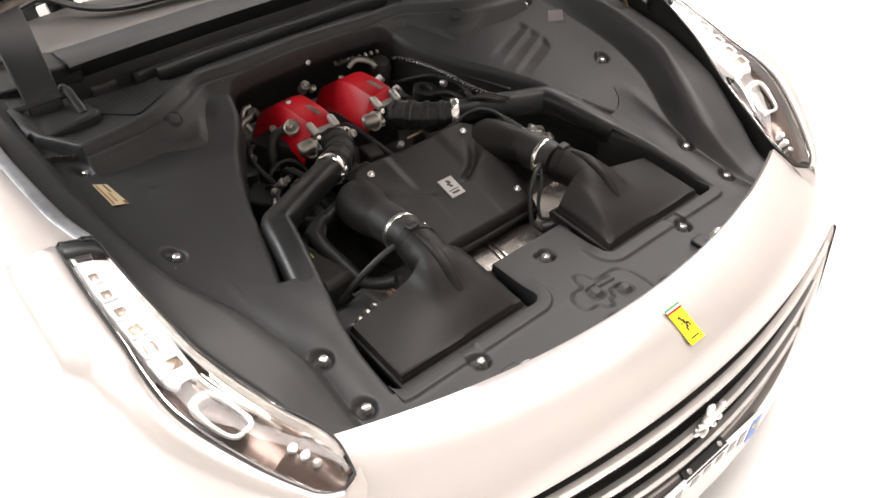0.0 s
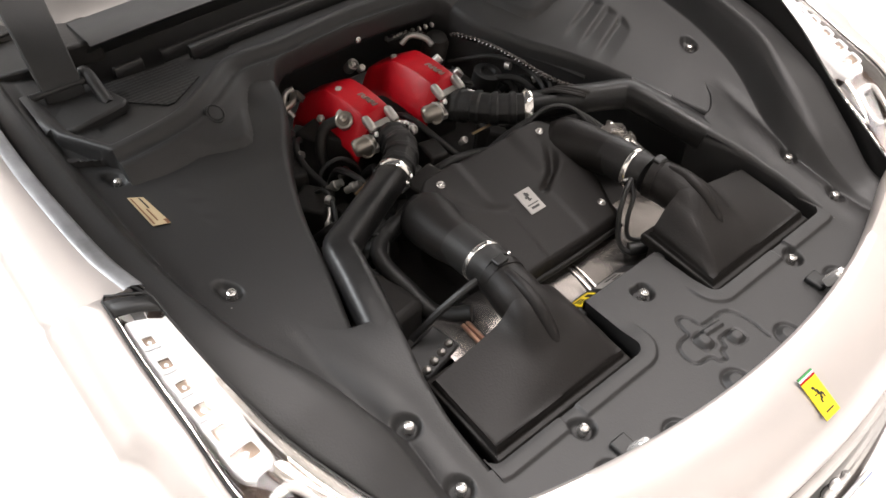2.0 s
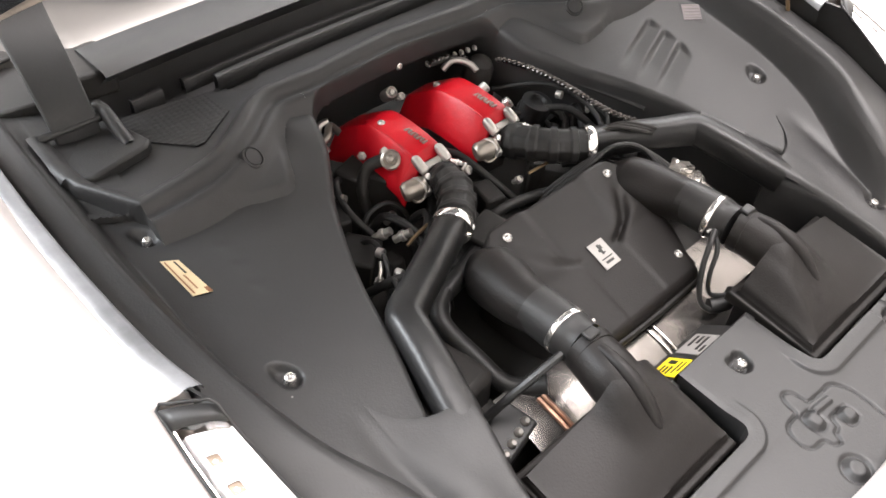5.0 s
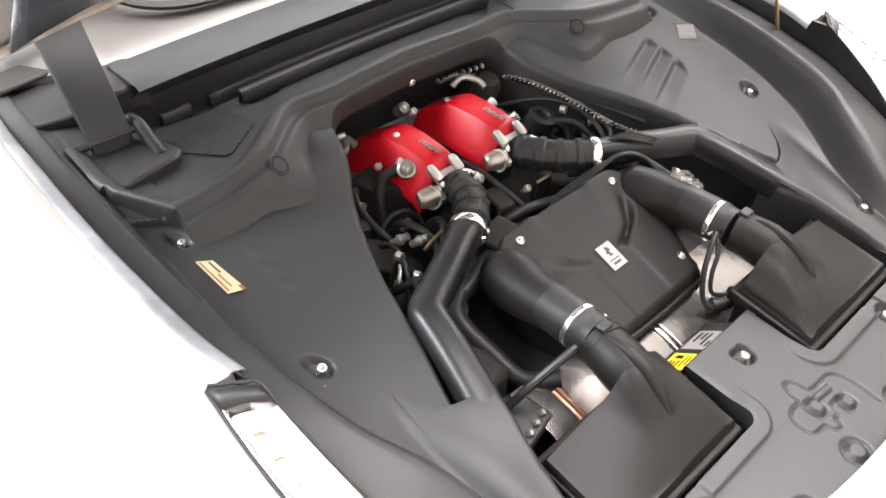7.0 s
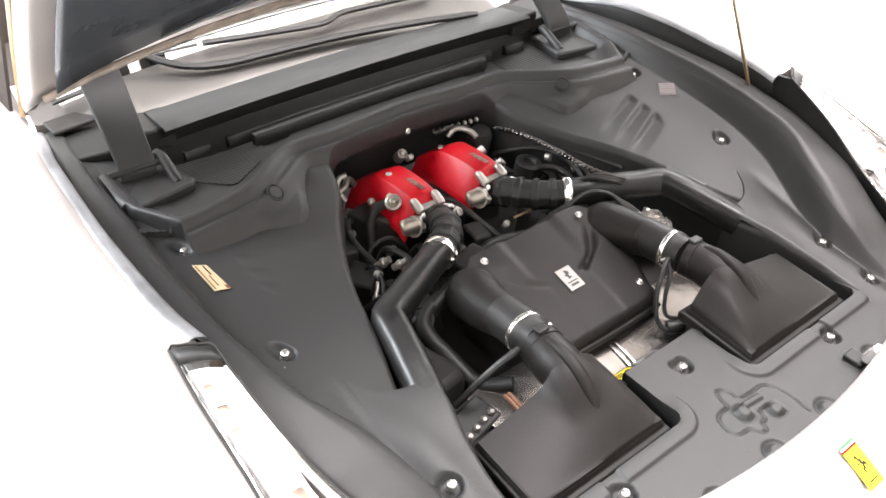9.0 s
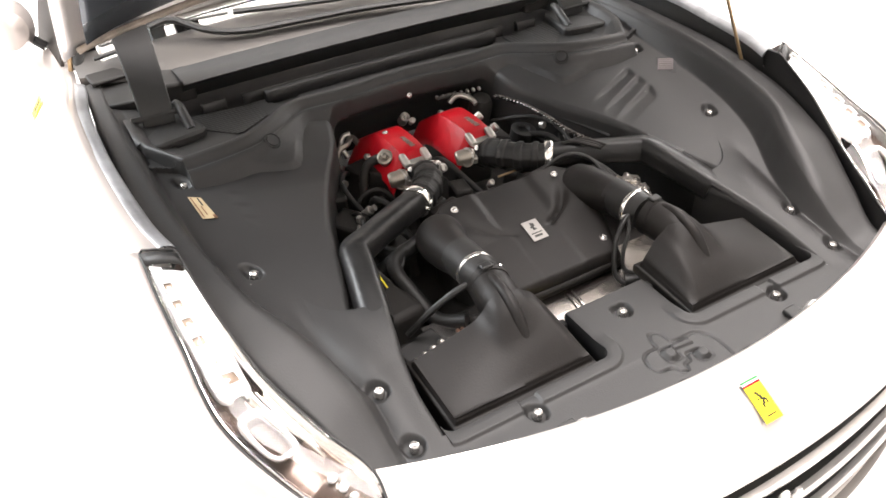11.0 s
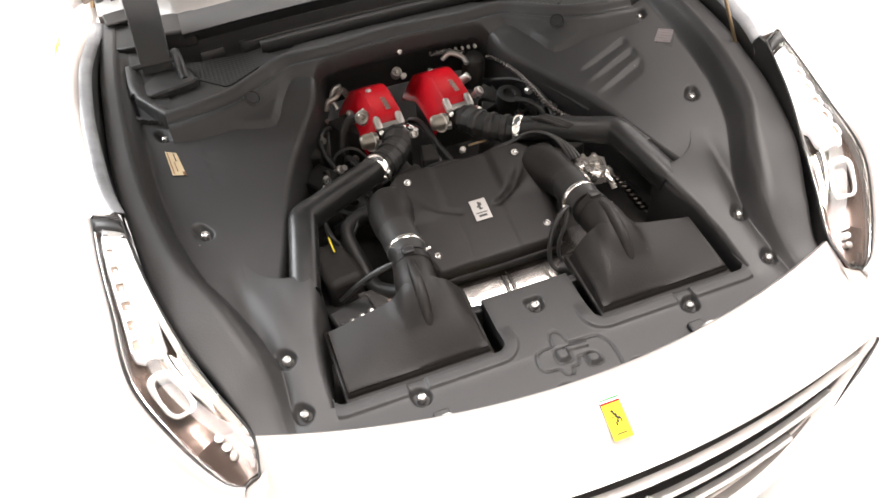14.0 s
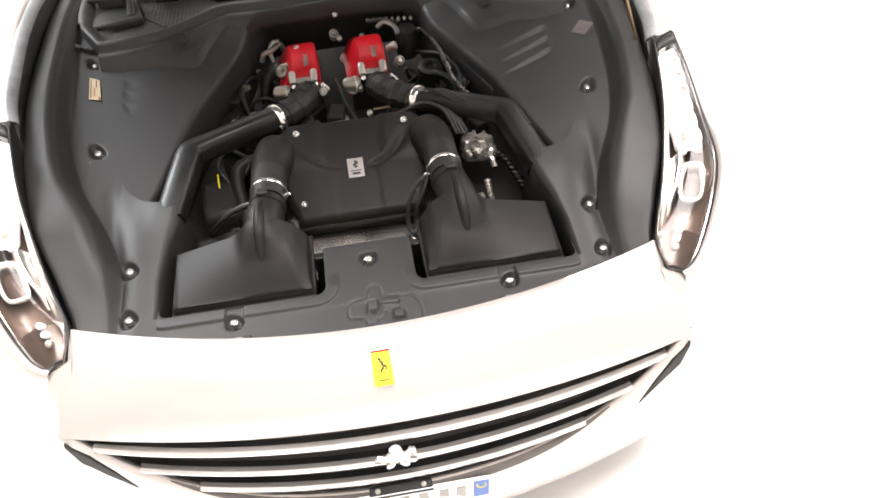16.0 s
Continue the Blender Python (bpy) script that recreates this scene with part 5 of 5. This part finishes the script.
part("pipe_bar", tube([(0.42, 3.36, 3.62), (0.62, 3.34, 3.64), (0.80, 3.33, 3.65)], 0.02, 8, 8), BRASS, engine, "thin bronze bar")
part("silver_hook", tube([(-1.92, 3.38, 3.6), (-1.98, 3.30, 3.56), (-2.05, 3.24, 3.5), (-2.02, 3.2, 3.44)], 0.025, 12, 8), STEEL, engine, "small silver hook")
part("hose_loop", tube([(-1.70, 3.95, 3.35), (-1.58, 4.05, 3.6), (-1.30, 4.02, 3.68), (-1.12, 3.9, 3.5), (-1.1, 3.8, 3.2)], 0.03, 24, 8), GLOSS, engine, "thin black looped hose")
for k in range(9):
    a = -1.05 + 0.11 * k
    part("pipe_bead", disc((a + 1.62, 5.44 - 0.015 * k, 4.13), (0.9, -0.1, 0.2), [(-0.03, 0.02), (-0.012, 0.042), (0.012, 0.042), (0.03, 0.02)], 8), STEEL, engine)


def braided(points, r, turns, parent):
    path = spline(points, 160)
    for ph in (0, math.pi):
        pts = []
        for i, p in enumerate(path):
            t = (path[min(i + 1, 159)] - path[max(i - 1, 0)]).normalized()
            u = t.cross(V(0.1, 0.2, 0.97)).normalized()
            w = u.cross(t)
            a = 2 * math.pi * turns * i / 159 + ph
            pts.append(p + (u * math.cos(a) + w * math.sin(a)) * r * 0.55)
        bm = bmesh.new()
        rings = []
        for i, p in enumerate(pts):
            t = (pts[min(i + 1, 159)] - pts[max(i - 1, 0)]).normalized()
            u = t.cross(V(0.1, 0.2, 0.97)).normalized()
            w = u.cross(t)
            rings.append([p + (u * math.cos(b) + w * math.sin(b)) * r * 0.6 for b in [k * math.pi / 3 for k in range(6)]])
        sheet(bm, rings, True)
        part("braid_strand", bm, BRAID, parent, "dull steel twisted strand")


hose_a = part("braided_hose", tube([(0.55, 5.40, 4.12), (0.9, 5.36, 4.12), (1.1, 5.20, 4.12)], 0.03, 12, 8), DARK, engine, "braided steel hose")
braided([(0.55, 5.42, 4.12), (0.8, 5.40, 4.14), (1.1, 5.22, 4.12)], 0.035, 5, hose_a)
braided([(1.40, 4.97, 4.09), (1.48, 4.86, 4.10), (1.64, 4.43, 4.08), (1.71, 3.84, 4.05), (1.75, 3.45, 4.0), (1.84, 3.17, 3.95), (2.0, 2.90, 3.90)], 0.038, 16, hose_a)
part("hook_pipe", tube([(-1.0, 5.32, 3.80), (-1.04, 5.46, 3.86), (-1.12, 5.40, 3.87), (-1.22, 5.28, 3.86), (-1.36, 5.25, 3.83), (-1.42, 5.22, 3.70)], 0.05, 24, 10), CAST, engine, "bent bright metal pipe")
braided([(2.10, 2.35, 3.42), (2.35, 2.12, 3.22), (2.52, 1.85, 3.0), (2.66, 1.55, 2.78)], 0.06, 7, hose_a)
part("hose_elbow", disc((1.22, 5.12, 3.9), (0, -0.3, 1), [(-0.4, 0.2), (0.1, 0.2), (0.2, 0.15), (0.24, 0.06)], 18), DARK, engine)
for dx, r in ((0, 0.028), (0.07, 0.024), (0.14, 0.03)):
    part("wire", tube([(1.28 + dx, 3.05, 4.02), (1.42 + dx, 2.85, 4.13), (1.62 + dx, 2.62, 4.1), (1.86 + dx, 2.60, 3.95)], r, 20, 8), DARK, engine, "thin black wire")
for k in range(4):
    d = 0.055 * k
    part("wire", tube([(0.30, 2.92 + d, 3.45), (0.80, 2.80 + d * 0.7, 3.84 - d * 0.3), (1.18 + d, 2.72, 4.04 - d * 0.4), (1.48 + d * 1.2, 2.52, 3.98 - d), (1.62 + d, 2.25, 3.70)], 0.03, 28, 8), GLOSS, engine, "thin black wire")
slot = part("edge_slot", block(2.57, 2.12, 4.03, 0.10, 0.62, 0.05, (9, -14, 16)), INK, engine, "narrow black slot plate", bevel=0.015)
part("slot_edge", tube([(2.45, 2.40, 4.085), (2.50, 2.24, 4.07), (2.535, 2.12, 4.055)], 0.012, 8, 6), CHROME, slot)
part("edge_rod", tube([(2.02, 4.10, 3.92), (2.25, 3.60, 3.86), (2.42, 3.15, 3.80)], 0.05, 12, 8), COWL, engine, "dark metal rod")
BRIGHT = material("rough_cast_aluminium", (0.58, 0.545, 0.50), 0.3, 0.8, grain=1.6, grain_scale=380, stain=0.5, stain_scale=220)
casting = bmesh.new()
for k in range(5):      # lumpy casting of several merged bosses
    x, y, z, r = ((1.84, 2.24, 3.50, 0.17), (2.03, 2.20, 3.49, 0.17), (1.93, 2.05, 3.50, 0.19), (2.10, 2.02, 3.44, 0.13), (1.80, 2.04, 3.45, 0.13))[k]
    for v in bmesh.ops.create_icosphere(casting, subdivisions=3, radius=r)["verts"]:
        d = v.co.normalized()
        lump = 1 + 0.10 * math.sin(9 * d.x + k) * math.sin(8 * d.y + 2 * k) + 0.06 * math.sin(15 * d.z + 13 * d.x)
        q = v.co * lump
        v.co = V(x + q.x, y + q.y, z + max(-0.2, min(0.115, q.z)))
bracket = part("metal_bracket", casting, BRIGHT, engine, "rough cast aluminium bracket", angle=50)
part("bracket_web", tube([(1.86, 2.28, 3.60), (1.90, 2.14, 3.635), (1.98, 2.06, 3.635), (2.08, 2.10, 3.61), (2.10, 2.24, 3.58)], 0.038, 26, 8), BRIGHT, bracket, "curved cast web")
part("bracket_bolt", disc((1.86, 2.19, 3.615), (-0.1, -0.3, 0.95), [(-0.03, 0.045), (0.025, 0.045), (0.03, 0.03), (0.015, 0.015)], 6), STEEL, bracket, "small steel bolt")
for x, y in ((1.78, 2.36), (1.90, 2.38), (2.06, 2.34)):
    part("bracket_spur", tube([(x, y - 0.10, 3.53), (x + 0.01, y - 0.02, 3.585), (x + 0.02, y + 0.03, 3.57)], lambda t: 0.045 - 0.01 * t, 8, 8), BRIGHT, bracket)
part("bracket_spur", tube([(2.05, 1.96, 3.48), (2.10, 1.82, 3.44), (2.12, 1.74, 3.36)], lambda t: 0.055 - 0.01 * t, 8, 8), BRIGHT, bracket)
part("bracket_foot", tube([(1.97, 1.62, 3.22), (1.98, 1.50, 3.12), (1.99, 1.40, 2.98)], 0.055, 8, 10), BRIGHT, bracket)

# left side hoses and terminals
part("coolant_hose", tube([(-1.30, 2.85, 3.35), (-1.72, 2.62, 3.42), (-1.86, 2.40, 3.36), (-1.80, 1.95, 3.18), (-1.72, 1.55, 3.05), (-1.45, 1.25, 3.12)], 0.105, 36, 14), RUBBER, engine, "black coolant hose")
part("coolant_hose", tube([(-0.30, 3.05, 3.35), (-0.85, 2.88, 3.48), (-1.45, 2.72, 3.42), (-1.95, 2.72, 3.2)], 0.11, 26, 12), RUBBER, engine, "black coolant hose")
part("side_tank", block(-2.15, 2.05, 2.95, 0.55, 0.9, 0.7, (0, 0, 8)), DARK, engine, bevel=0.1)
part("yellow_mark", block(-2.13, 2.26, 3.42, 0.022, 0.26, 0.02, (18, 0, 4)), YELLOW, engine, "thin yellow print")
part("ignition_lead", tube([(-1.42, 1.12, 3.82), (-1.66, 1.14, 3.76), (-1.95, 1.22, 3.55), (-2.25, 1.35, 3.2)], 0.045, 18, 8), GLOSS, engine, "thin black lead")
unit = part("connector_block", block(-2.15, 1.18, 2.92, 0.62, 0.42, 0.34, (10, 0, 14)), GLOSS, engine, "black connector block", bevel=0.04)
for k in range(4):
    part("terminal", disc((-2.34 + 0.14 * k, 0.98 + 0.045 * k, 3.08), (0.1, -0.4, 0.8), [(-0.05, 0.05), (0.02, 0.05), (0.05, 0.025)], 8), STEEL, unit, "small metal terminal")
# radiator shroud in silver plastic with a double rib
shroud = part("radiator_shroud", loft([[V(x / 10, y, z) for x in range(-20, 20)] for y, z in ((0.40, 2.72), (0.42, 2.80), (0.62, 2.92), (0.90, 3.02), (1.20, 3.07), (1.5, 3.08))]), SHROUD, car, "silver ribbed radiator shroud")
for x in (-1.62, -1.55, -0.02, 0.07):
    part("rib", tube([(x, 0.50, 2.88), (x, 0.85, 3.01), (x, 1.22, 3.075)], 0.028, 8, 8), SHROUD if x > -1 else COPPER, shroud)
for s in (-1, 1):
    part("duct_post", block(s * 0.68, 0.32, 2.98, 0.14, 0.12, 0.8), GLOSS, shroud, "black post beside the air box", bevel=0.02)
part("shroud_rail", tube([(-2.45, 0.42, 2.95), (-1.5, 0.56, 3.0), (-0.6, 0.62, 3.02)], 0.05, 12, 8), GLOSS, shroud)

# hose and cable loop beside the right air box
part("cable", tube([(1.02, 1.12, 3.88), (0.86, 1.06, 3.82), (0.70, 0.98, 3.55), (0.64, 0.86, 3.22), (0.74, 0.72, 3.10), (0.98, 0.66, 3.14)], 0.033, 36, 10), GLOSS, engine, "thin black looped cable")
part("cable", tube([(1.00, 1.10, 3.86), (0.92, 0.98, 3.72), (0.80, 0.92, 3.48), (0.78, 0.84, 3.25), (0.95, 0.72, 3.2)], 0.028, 30, 8), GLOSS, engine, "thin black looped cable")
part("breather_hose", tube([(0.74, 0.78, 3.12), (0.90, 0.68, 3.13), (1.10, 0.70, 3.16)], 0.09, 14, 12), RUBBER, engine, "short black hose")
part("fuel_line", tube([(-0.95, 1.15, 3.12), (-0.2, 1.14, 3.11), (0.5, 1.14, 3.12), (0.95, 1.25, 3.2)], 0.03, 24, 8), DARK, engine)
# ---- tray wings' covers, cowl, wipers, windscreen ----
part("cowl_trim", loft([[V(x / 10, y - 0.012 * (x / 10) ** 2, z) for x in range(-33, 34)] for y, z in ((6.85, 4.7), (6.46, 5.03), (6.38, 5.07), (6.36, 5.11), (6.42, 5.14), (7.14, 5.10), (7.18, 5.06), (7.20, 4.95))]), COWL, car, "dark grey flat cowl trim", angle=50)
scuttle = part("scuttle", loft([[V(x / 10, min(8.3, y - 0.02 * (x / 10) ** 2 + 0.75 * max(0, abs(x) / 10 - 3.3)), z) for x in range(-46, 47)] for y, z in ((7.22, 4.85), (7.26, 5.02), (7.5, 5.13), (8.0, 5.24), (8.35, 5.30), (8.42, 5.2))]), SCUTTLE, car, "silver-grey scuttle panel below the windscreen")
part("scuttle_slot", block(-4.05, 7.55, 5.05, 0.9, 0.35, 0.06, (10, 0, 8)), DARK, scuttle, bevel=0.03)
screen = part("windscreen", loft([[V(x / 10, 8.30 + 1.9 * k - 0.03 * (x / 10) ** 2, 5.28 + 1.55 * k - 0.004 * (x / 10) ** 2) for x in range(-42, 43)] for k in (0, 0.25, 0.5, 0.75, 1.0)]), SCREEN, car, "clear raked windscreen", solid=0.05)
screen.visible_shadow = False
part("dashboard", loft([[V(x / 10, y, z) for x in range(-40, 41, 4)] for y, z in ((8.6, 4.9), (9.2, 5.25), (10.4, 5.35), (10.6, 4.6))]), INTERIOR, car, "brown dashboard top")
part("cabin", loft([[V(x / 10, y, z) for x in range(-44, 45, 4)] for y, z in ((10.6, 4.6), (12.2, 4.8), (12.6, 6.6), (12.9, 7.4), (13.6, 7.6))]), INTERIOR, car, "dark brown seats and cabin")
for pts, r in (([(-3.3, 8.2, 5.45), (-2.9, 8.18, 5.50), (-2.45, 7.75, 5.34), (-1.9, 7.55, 5.26), (-1.1, 7.50, 5.24), (0.2, 7.42, 5.22), (1.5, 7.22, 5.18), (2.7, 7.0, 5.12)], 0.085), ([(-1.85, 8.20, 5.40), (-0.8, 8.0, 5.36), (0.1, 7.85, 5.34), (0.5, 7.98, 5.38), (1.2, 7.96, 5.38), (2.3, 7.9, 5.36)], 0.07), ([(-4.3, 7.75, 5.28), (-3.9, 7.78, 5.32), (-3.4, 7.88, 5.34)], 0.05), ([(-2.95, 8.28, 5.40), (-2.4, 8.25, 5.40), (-1.95, 8.2, 5.40)], 0.03)):
    part("wiper", tube(pts, r, 40, 8, squash=0.7), GLOSS, car, "black windscreen wiper arm")

# two narrow ledges and short end bars before the cowl
for y0, z0, x0, x1 in ((6.14, 4.75, -2.15, 2.15), (6.38, 4.72, -2.46, 2.46), (6.36, 4.74, -3.12, -2.74), (6.36, 4.74, 2.74, 3.12)):
    xs = [x0 + (x1 - x0) * k / 30 for k in range(31)]
    part("cowl_ledge", loft([[V(x, y0 + dy - 0.012 * x * x, z0 + dz) for x in xs] for dy, dz in ((-0.05, -0.24), (-0.05, -0.04), (-0.035, -0.01), (0.0, 0.0), (0.045, -0.005), (0.06, -0.03), (0.062, -0.24))], caps=False), BLACK, bulkhead, "narrow black ledge before the cowl", solid=0.01)

# ---- bonnet on two dog-leg arms, open ----
OPEN = radians(48)


def bonnet_point(x, d, lift=0.0):
    return V(x, 6.86 - d * math.cos(OPEN) - lift * math.sin(OPEN), 5.78 + d * math.sin(OPEN) - lift * math.cos(OPEN))


def bonnet():
    rows = []
    for k in range(25):
        d = 7.6 * k / 24
        half = 4.78 - 0.9 * (k / 24) ** 2
        row = []
        for i in range(-24, 25):
            x = half * i / 24
            start = 1.05 * (1 - (x / half) ** 2) ** 0.8 if abs(x) < half else 0
            row.append(bonnet_point(x, start * (1 - k / 24) + d, 0.05 * math.cos(3 * i / 24) + 0.12 * (x / half) ** 4))
        rows.append(row)
    ob = part("bonnet", loft(rows), PAINT, car, "silver bonnet raised on black arms", solid=0.10, angle=60)
    inner = [[bonnet_point((4.45 - 0.9 * (k / 12) ** 2) * i / 24, 0.62 + 1.02 * (1 - (i / 24.5) ** 2) ** 0.8 * (1 - k / 12) + 6.6 * k / 12, 0.24 + 0.12 * (i / 24) ** 4) for i in range(-24, 25)] for k in range(13)]
    part("inner_panel", loft(inner), LINER, ob, "glossy blue-grey inner bonnet panel", solid=0.03)
    edge = [bonnet_point(4.55 * i / 24, 0.22 + 1.05 * (1 - (i / 24.5) ** 2) ** 0.8, 0.22) for i in range(-24, 25)]
    part("seal", tube(edge, 0.05, 80, 8), SEAL, ob, "worn brown edge seal")
    frame_in = [bonnet_point(4.1 * i / 24, 0.75 + 1.0 * (1 - (i / 24.5) ** 2), 0.20) for i in range(-24, 25)]
    part("stiffener", tube(frame_in, 0.14, 60, 10, squash=0.6), LINER, ob, "pressed inner stiffener")
    for s in (-1, 1):
        part("stiffener", tube([bonnet_point(s * 4.15, 0.9, 0.2), bonnet_point(s * 4.0, 3.5, 0.2), bonnet_point(s * 3.4, 6.6, 0.2)], 0.16, 20, 10, squash=0.6), LINER, ob, "pressed inner stiffener")
    return ob


bonnet()
for s in (-1, 1):
    path = [(s * 3.82, 6.02, 4.62), (s * 3.82, 6.05, 4.9), (s * 3.80, 6.35, 5.25), (s * 3.78, 6.72, 5.65), (s * 3.78, 6.92, 6.0), (s * 3.78, 6.80, 6.25)]
    pts = spline(path, 22)
    rows = []
    for i, p in enumerate(pts):
        t = (pts[min(i + 1, 21)] - pts[max(i - 1, 0)]).normalized()
        nrm = V(1, 0, 0).cross(t).normalized()
        w = 0.23 + 0.05 * i / 21
        rows.append([p + V(-w, 0, 0) + nrm * 0.05, p + V(w, 0, 0) + nrm * 0.05, p + V(w, 0, 0) - nrm * 0.05, p + V(-w, 0, 0) - nrm * 0.05])
    arm = part("hinge_arm", loft(rows, True, True), COWL, car, "black dog-leg bonnet hinge arm", bevel=0.02)
    foot = [(s * x, y, 4.55) for x, y in ((3.26, 5.52), (3.34, 5.44), (4.0, 5.30), (4.10, 5.36), (4.25, 5.75), (4.28, 6.4), (3.48, 6.4))]
    part("hinge_foot", prism(foot, (0, 0, 1), 0.15), BLACK, arm, bevel=0.035)
    part("hinge_cheek", tube([(s * 3.46, 5.62, 4.66), (s * 3.47, 5.80, 4.76), (s * 3.48, 6.02, 4.87), (s * 3.50, 6.16, 4.88)], 0.075, 14, 10), BLACK, arm)
    part("hinge_pin", tube([(s * 4.2, 6.02, 4.84), (s * 3.5, 6.02, 4.84)], 0.05, 4, 10), GLOSS, arm, "dark hinge pin")
    outline = [(s * x, y, 4.57) for x, y in ((3.26, 5.64), (2.90, 5.24), (2.80, 5.24), (2.30, 5.58), (2.34, 6.10), (3.42, 6.25))]
    part("mesh_panel", prism(outline, (0, 0, 1), 0.022), MESH, bulkhead, "fine black intake mesh", smooth=False)
    part("cowl_end", block(s * 3.38, 6.86, 4.90, 0.66, 0.74, 0.32, (0, 0, s * 8)), DARK, bulkhead, bevel=0.05)
    part("fender_bracket", block(s * 4.0, 7.0, 4.80, 0.85, 0.9, 0.26, (0, 0, s * 10)), GLOSS, car, bevel=0.03)
    rim = spline(REAR_RIM, 60)
    rows = [[], [], [], [], [], []]
    for p in rim:
        if p.y < 7.7:
            xo, zo = table_at(p.y, OUTER)
            for row, q in zip(rows, ((xo + 0.04, zo - 0.30), (xo + 0.045, zo + 0.03), (p.x - 0.10, p.z - 0.07), (p.x - 0.03, p.z - 0.005), (p.x + 0.01, p.z + 0.012), (p.x + 0.03, p.z - 0.01))):
                row.append(V(s * q[0], p.y, q[1]))
    lip_part = part("fender_lip", loft(rows), COWL, car, "dark grey lip along the fender's inner edge", angle=50)
    # Added pale strip that carries the sheen along the fender's inner edge.
    top = [[V(s * (p.x + dx), p.y, p.z + dz) for p in rim if p.y < 7.7] for dx, dz in ((-0.125, -0.085), (-0.12, -0.04), (-0.09, -0.012), (-0.02, 0.018), (0.03, 0.024), (0.055, 0.012))]
    part("lip_top", loft(top), LIP_GREY, lip_part, "pale grey top of the lip, standing in for sheen", angle=60)
part("prop_rod", tube([(4.53, 2.60, 4.72), (3.78, 3.07, 7.1), (3.03, 3.54, 9.48)], 0.027, 20, 10), BRASS, car, "thin brass bonnet prop rod")

# pillar, side glass edge, door mirror, fender shield
for s in (-1, 1):
    part("pillar", tube([(s * 4.52, 8.10, 5.05), (s * 4.35, 8.5, 5.7), (s * 4.10, 9.0, 6.4), (s * 3.7, 10.2, 7.3)], 0.10, 20, 10), GLOSS, car, "black windscreen pillar")
    part("pillar_trim", tube([(s * 4.66, 8.12, 5.05), (s * 4.47, 8.5, 5.7), (s * 4.22, 9.0, 6.4)], 0.04, 16, 8), BRASS, car, "bronze tinted pillar trim")
    part("quarter_glass", prism([(s * 4.72, 8.5, 5.0), (s * 4.85, 10.4, 5.0), (s * 4.3, 10.4, 6.8), (s * 4.35, 9.0, 6.3)], (s, 0, 0.2), 0.05), INTERIOR, car, "dark side window")
    m = part("door_mirror", disc((s * 5.35, 9.6, 5.55), (0, 1, 0), [(-0.45, 0.15), (-0.38, 0.33), (-0.15, 0.45), (0.1, 0.46), (0.2, 0.42)], 24), PAINT, car, "silver door mirror")
    part("mirror_foot", tube([(s * 4.85, 9.5, 5.1), (s * 5.1, 9.55, 5.35)], 0.08, 6, 8), GLOSS, m)
    f = fenders[0 if s < 0 else 1]
    label_card("fender_shield", (s * 5.33, 7.3, 4.90), 0.34, 0.30, YELLOW, (s * 0.8, 0, 0.6), 0, f, "yellow enamel fender shield", [(0.0, 0.03, 0.07, 0.18, INK), (0, 0.17, 0.2, 0.03, GREEN)])
